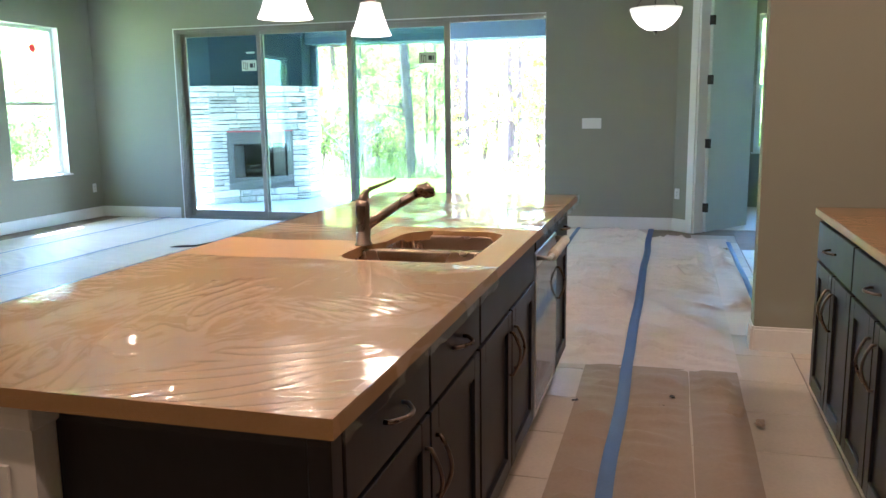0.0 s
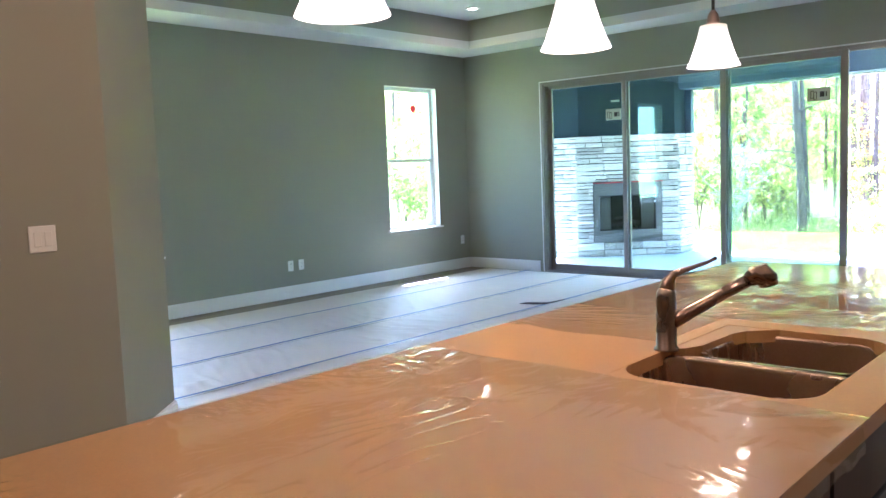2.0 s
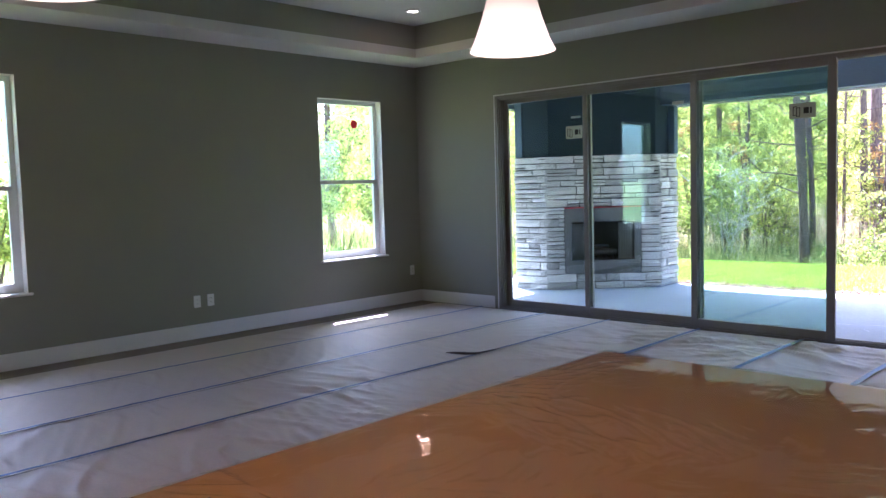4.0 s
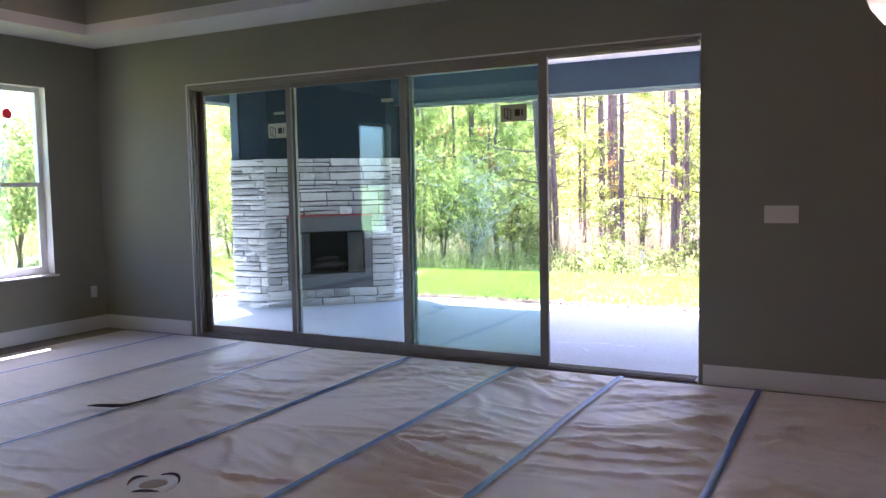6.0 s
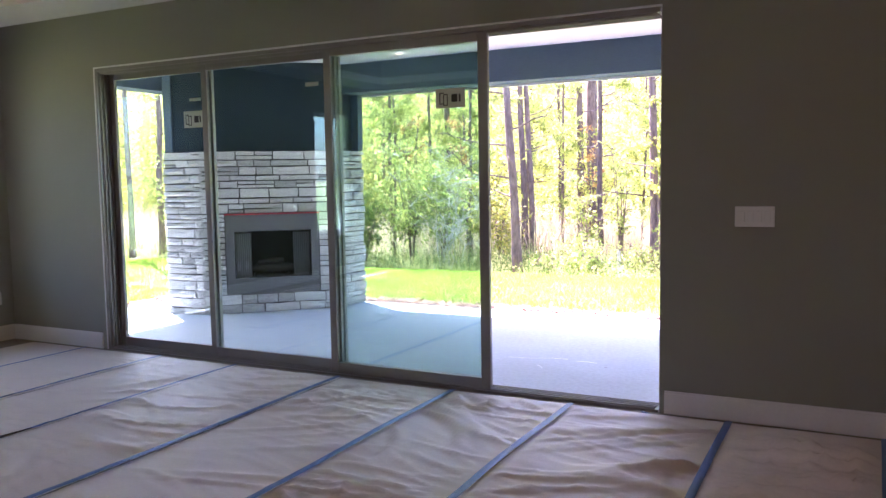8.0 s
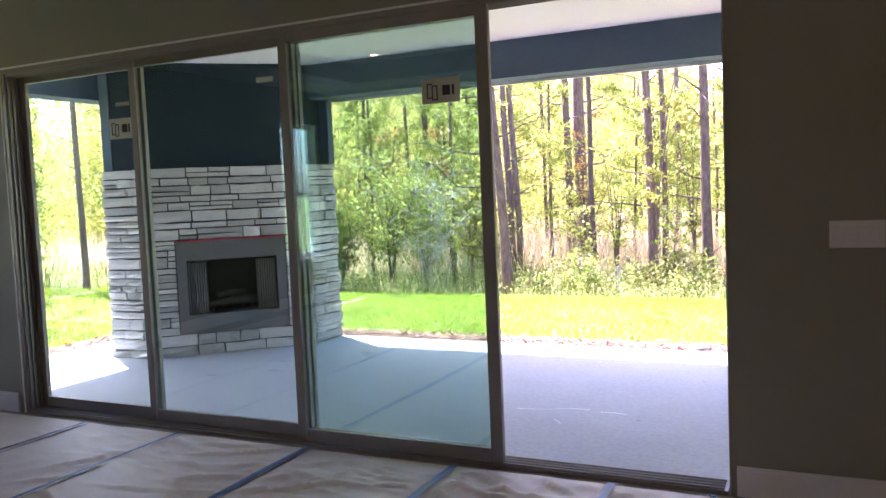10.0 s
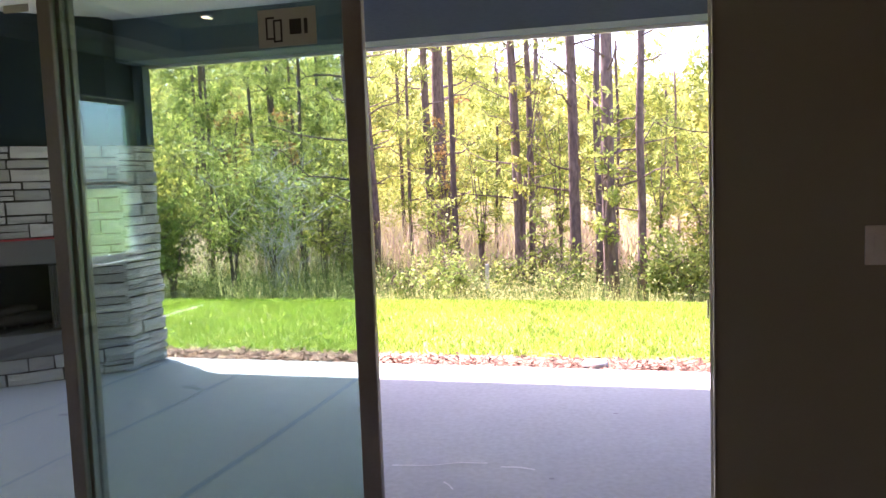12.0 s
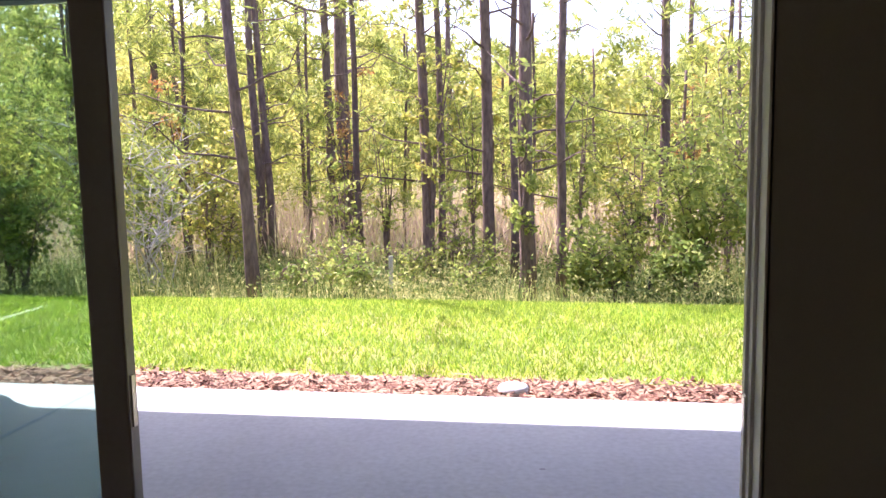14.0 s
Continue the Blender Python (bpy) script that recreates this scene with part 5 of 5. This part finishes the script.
for x, y, r, h, lean in ((-5.69, 17.8, 0.085, 12, (-0.055, 0.0)), (-7.05, 21.6, 0.075, 13, (-0.02, 0)), (-6.88, 21.7, 0.07, 12, (-0.045, 0.01)),
                         (-6.19, 23.0, 0.09, 14, (-0.012, 0)), (-6.10, 23.6, 0.15, 15, (0.0, 0)), (-5.29, 21.5, 0.06, 12, (0.0, 0)),
                         (-3.90, 20.5, 0.085, 13, (-0.02, 0)), (-3.75, 20.8, 0.06, 12, (0.0, 0)), (-2.97, 20.6, 0.095, 14, (-0.012, 0)), (-2.55, 20.2, 0.06, 12, (0.0, 0)),
                         (-2.24, 18.2, 0.1, 14, (-0.012, 0)), (-1.86, 18.5, 0.065, 13, (0.01, 0)), (-0.27, 21.3, 0.085, 13, (0.0, 0)),
                         (0.2, 26.0, 0.06, 13, (0.01, 0)), (0.75, 26.5, 0.07, 13, (0.015, 0)), (1.9, 28.0, 0.07, 13, (0, 0)), (1.6, 20.0, 0.08, 13, (0, 0)),
                         (-11.4, 18.8, 0.08, 12, (0.01, 0)), (-10.2, 24.0, 0.09, 13, (0, 0)), (-13.0, 22.5, 0.1, 14, (0, 0)), (-14.6, 20.0, 0.08, 13, (0.02, 0)),
                         (-16.5, 24.0, 0.1, 14, (0, 0)), (-9.0, 27.0, 0.1, 14, (0, 0)), (-12.0, 28.5, 0.1, 14, (0, 0)), (-4.6, 27.5, 0.08, 13, (0, 0)),
                         (-16.0, 9.5, 0.09, 12, (0, 0)), (-17.5, 12.5, 0.1, 13, (0, 0)), (-19.0, 7.0, 0.1, 13, (0, 0)), (-15.0, 18.5, 0.08, 12, (0.02, 0))):
    pine(x, y, r, h * (0.45 if y < 18.7 else 0.6), lean, low=1.3, limbs=12, reach=1.35, crown=0.25 if y < 25 else 0.8)
for x, y, h, w, n, lf, mt in ((-8.3, 18.6, 2.6, 0.9, 2600, 0.055, M_LEAF), (-9.4, 18.2, 2.9, 1.0, 2800, 0.05, M_LEAF_Y), (-10.4, 19.5, 3.4, 1.2, 3000, 0.06, M_LEAF), (-7.4, 20.2, 2.3, 1.0, 1600, 0.06, M_LEAF_Y),
                              (-6.9, 19.8, 1.5, 0.7, 800, 0.05, M_LEAF_Y), (-4.9, 18.6, 0.7, 0.6, 800, 0.045, M_LEAF), (-3.9, 19.2, 0.6, 0.5, 500, 0.045, M_LEAF), (-3.0, 19.0, 0.8, 0.6, 600, 0.045, M_LEAF),
                              (-1.2, 17.9, 0.9, 0.6, 1200, 0.05, M_LEAF), (-0.2, 18.3, 2.0, 0.8, 2600, 0.055, M_LEAF), (0.6, 18.5, 2.4, 0.9, 2200, 0.055, M_LEAF), (-0.9, 19.4, 1.5, 0.7, 900, 0.05, M_LEAF_Y),
                              (1.6, 18.0, 1.8, 0.9, 1800, 0.055, M_LEAF), (-12.0, 19.0, 2.6, 1.0, 2200, 0.06, M_LEAF_Y), (-13.6, 18.0, 2.2, 1.0, 1800, 0.06, M_LEAF), (-2.6, 21.6, 2.2, 0.6, 420, 0.06, M_LEAF_Y)):
    shrub(x, y, h, w, n, lf, mt)
for x, y, h in ((-9.5, 25.0, 7), (-7.9, 26.5, 8), (-11.5, 25.5, 7.5), (-13.5, 26.5, 8), (-15.5, 22.0, 7), (-5.6, 27.5, 4.6), (-3.4, 28.5, 4.2), (-1.4, 30.0, 4.2), (1.2, 29.0, 4.0), (3.0, 30.0, 4.6),
                (-8.7, 22.2, 5.5), (-10.8, 22.0, 6.0), (-12.2, 24.0, 7.0), (-18.5, 24.0, 8), (-17.0, 17.5, 6.5), (-20.0, 20.0, 8), (-19.0, 12.0, 7), (-18.0, 5.0, 7)):
    pine(x, y, 0.05, h, (rnd.uniform(-0.02, 0.02), 0), 0.9, 20, 0.9, 0.8, "young pines behind", "young feathery pine with light green needles")
for x, y, h in ((-4.4, 23.8, 3.6), (-3.3, 24.6, 4.2), (-2.0, 24.0, 3.4), (-1.2, 25.2, 4.0), (-0.2, 23.6, 3.0), (0.9, 24.4, 3.8), (1.8, 23.2, 4.2), (-5.2, 24.9, 4.4), (2.4, 21.6, 3.6)):
    pine(x, y, 0.035, h, (rnd.uniform(-0.03, 0.03), 0), 0.7, 18, 0.6, 0.6, "young pines behind", "young feathery pine with light green needles", 0.75)
for x, y, h in ((-6.6, 22.8, 4.6), (-2.4, 23.1, 4.4), (0.1, 22.0, 3.2), (1.1, 22.6, 4.4), (-7.8, 23.6, 5.2), (-9.2, 23.0, 5.0), (-10.2, 21.2, 4.4), (-11.8, 21.0, 4.6), (-8.2, 21.2, 3.9)):
    pine(x, y, 0.04, h, (rnd.uniform(-0.03, 0.03), 0), 0.8, 18, 0.35, 0.7, "young pines behind", "young feathery pine with light green needles", 0.85)
# thin saplings among the trunks
for x, y, h, w, n in ((-4.6, 20.6, 2.8, 0.45, 520), (-3.3, 21.2, 3.2, 0.5, 560), (-1.6, 20.4, 2.6, 0.45, 520), (-0.7, 20.9, 2.9, 0.5, 560), (0.5, 20.2, 3.2, 0.6, 700), (1.3, 21.0, 3.4, 0.6, 700), (-5.0, 19.6, 1.9, 0.5, 420), (-3.4, 19.5, 1.5, 0.45, 380), (-1.0, 18.9, 1.5, 0.5, 520)):
    shrub(x, y, h, w, n, 0.055, M_LEAF, "sapling", "thin leafy sapling among the pine trunks", 5)
# saplings with brighter leaves
shrub(-3.85, 20.3, 4.2, 0.6, 800, 0.06, M_LEAF_Y, "sapling", "young tree with pale bright leaves", 4, bare=0.35)
shrub(-2.3, 18.0, 3.0, 0.4, 420, 0.065, M_LEAF, "sapling", "young tree with green leaves round a pine trunk", 4, bare=0.2)
shrub(-5.7, 22.3, 2.8, 0.9, 800, 0.06, M_LEAF_Y, "sapling", "young tree with yellow-green leaves", 5)
for x, y, h, w, n in ((-0.55, 17.75, 0.75, 0.42, 1500), (-1.55, 17.9, 0.6, 0.4, 800), (0.55, 17.7, 1.3, 0.6, 1800), (1.15, 17.9, 1.9, 0.7, 2200), (-4.45, 18.1, 0.6, 0.4, 380), (-5.1, 17.9, 0.5, 0.4, 300),
                      (-8.9, 17.8, 1.9, 0.7, 1900), (-9.8, 17.7, 1.5, 0.8, 1800), (-10.8, 18.0, 2.4, 0.9, 2200), (-3.0, 18.3, 0.45, 0.4, 260), (-7.9, 19.2, 2.0, 0.7, 1300)):
    shrub(x, y, h, w, n, 0.055, M_LEAF_D, label="dark green leafy shrub at the wood's edge", bare=0.06)
for x, y, h, n in ((-8.0, 20.6, 3.1, 260), (0.25, 22.4, 3.4, 320), (-5.55, 21.9, 3.3, 200), (-9.6, 21.0, 3.6, 260)):
    shrub(x, y, h, 0.45, n, 0.06, M_RUST, "sapling", "thin sapling with rust-coloured leaves", 4, bare=0.45)
shrub(-7.15, 17.9, 2.35, 1.15, 420, 0.05, M_LEAF, "bare_shrub", "half-bare pale grey-twigged shrub", 11, M_TWIG, root=0.16, crook=0.5)
for x, y, h, n in ((-12.5, 9.0, 2.6, 2200), (-13.5, 6.5, 2.4, 2000), (-14.5, 11.5, 3.0, 2200), (-13.0, 4.2, 2.6, 1800), (-15.5, 2.5, 3.2, 2200)):
    shrub(x, y, h, 1.1, n, 0.07, M_LEAF, label="leafy green shrub beside the house")

for x, y, h, n in ((-13.9, 12.3, 2.6, 1700), (-15.2, 13.8, 3.0, 1900), (-16.6, 15.4, 3.4, 1900), (-14.8, 15.6, 2.2, 1500), (-12.9, 14.3, 1.6, 1200)):
    shrub(x, y, h, 1.1, n, 0.07, M_LEAF_D, label="dark leafy shrub beside the house", bare=0.1)
for x, y, r in ((-15.8, 12.7, 0.09), (-16.9, 14.0, 0.1), (-17.6, 16.2, 0.1), (-14.2, 10.6, 0.07), (-13.2, 16.0, 0.055)):
    pine(x, y, r, 8.0, (0.0, 0.0), 1.6, 12, 0.4, 2.2, reach=1.3)
# low weeds and the dry meadow behind
pts = scatter(1100, -16, 5, 16.75, 21.0)
m = 44
c = np.repeat(pts, m, 0) + rng.normal(0, 1, (len(pts) * m, 3)) * np.array([0.13, 0.13, 0.0])
c[:, 2] += rng.beta(1.2, 2.2, len(c)) * np.repeat(rng.uniform(0.2, 0.75, len(pts)), m)
tagged(new("undergrowth", fast_quads("undergrowth", leaf_quads(c, np.full(len(c), 0.024)), M_REED)), "low green weeds along the wood's edge", "undergrowth", kind="stuff")
pts = np.concatenate([scatter(36000, -24, 12, 21.0, 34), scatter(30000, -26, 18, 34, 54)])
blades("dry_meadow", pts, rng.uniform(0.3, 1.25, len(pts)), 0.014, M_DRY, "dry straw-coloured meadow grass behind the pines", 0.3)


# far woods: uneven heaps of foliage, thinning upwards
def heap(x, y, top, m, wide=1.0):
    h = rng.beta(1.5, 1.5, m) * top
    w = (0.35 + 0.9 * (1 - h / top)) * wide
    blob = rng.normal(0, 1, (m // 12 + 1, 3))
    off = np.repeat(blob, 12, 0)[:m] * 0.75 + rng.normal(0, 0.3, (m, 3))
    return np.stack([x + off[:, 0] * w, y + off[:, 1] * w, -0.4 + np.abs(h + off[:, 2] * 0.3)], 1)


cs = []
for k in range(360):
    x, y = rng.uniform(-44, -8), rng.uniform(25.5, 44)
    side = min(1, max(0, (-3.0 - x) / 8))
    top = (1.7 + 2.2 * rng.beta(2, 2)) * (1 + 1.0 * side) * (0.85 + 0.02 * (y - 25)) + 0.8 * n2(x * 0.12, y * 0.1)
    cs.append(heap(x, y, max(1.2, top), 620))
for k in range(46):
    x, y = rng.uniform(-9, 20), rng.uniform(30, 46)
    cs.append(heap(x, y, 0.9 + 1.9 * rng.beta(1.5, 2.5), 420, 0.8))
for k in range(170):
    cs.append(heap(rng.uniform(-38, -20), rng.uniform(-4, 27), 3.0 + 4.0 * rng.beta(2, 2), 300))
c = np.concatenate(cs)
tagged(new("far_woods", fast_quads("far_woods", leaf_quads(c, np.full(len(c), 0.075)), M_WOODS)), "hazy green and yellow woods behind the pines", "woods", kind="stuff")

cs = []
for k in range(420):
    x, y = rng.uniform(-64, 44), rng.uniform(50, 68)
    tall = 0.65 + 0.5 * n2(x * 0.11, 3.0) + 0.55 * rng.beta(2, 2)
    cs.append(heap(x, y, (4.0 + 3.4 * tall) * (1 + 0.5 * min(1, max(0, (-6.0 - x) / 12))), 420, 1.5))
c = np.concatenate(cs)
tagged(new("back_woods", fast_quads("back_woods", leaf_quads(c, np.full(len(c), 0.24)), M_WOODS)), "dense hazy woods closing the distance", "woods", kind="stuff")

# ---- floor tiles, last ----
tile_mesh = mesh_of(box(-0.222, -0.222, -0.008, 0.222, 0.222, 0.0, 0.002), "tile", M_TILE)
for i in range(8):
    for j in range(26):
        x, y = -1.33 + 0.45 * i, -2.3 + 0.45 * j
        if x > 2.0 or (x > 0.6 and y < 3.6 and x > 1.0) or (-1.1 > x and 1.3 < y < 4.0) or (y > 5.0 and (x < 0.3 or x > 1.4)) or (y > 8.3 and x > 0.9):
            continue
        o = new("tile", tile_mesh)
        o.location = (x, y, 0.0)
        o.parent = floor
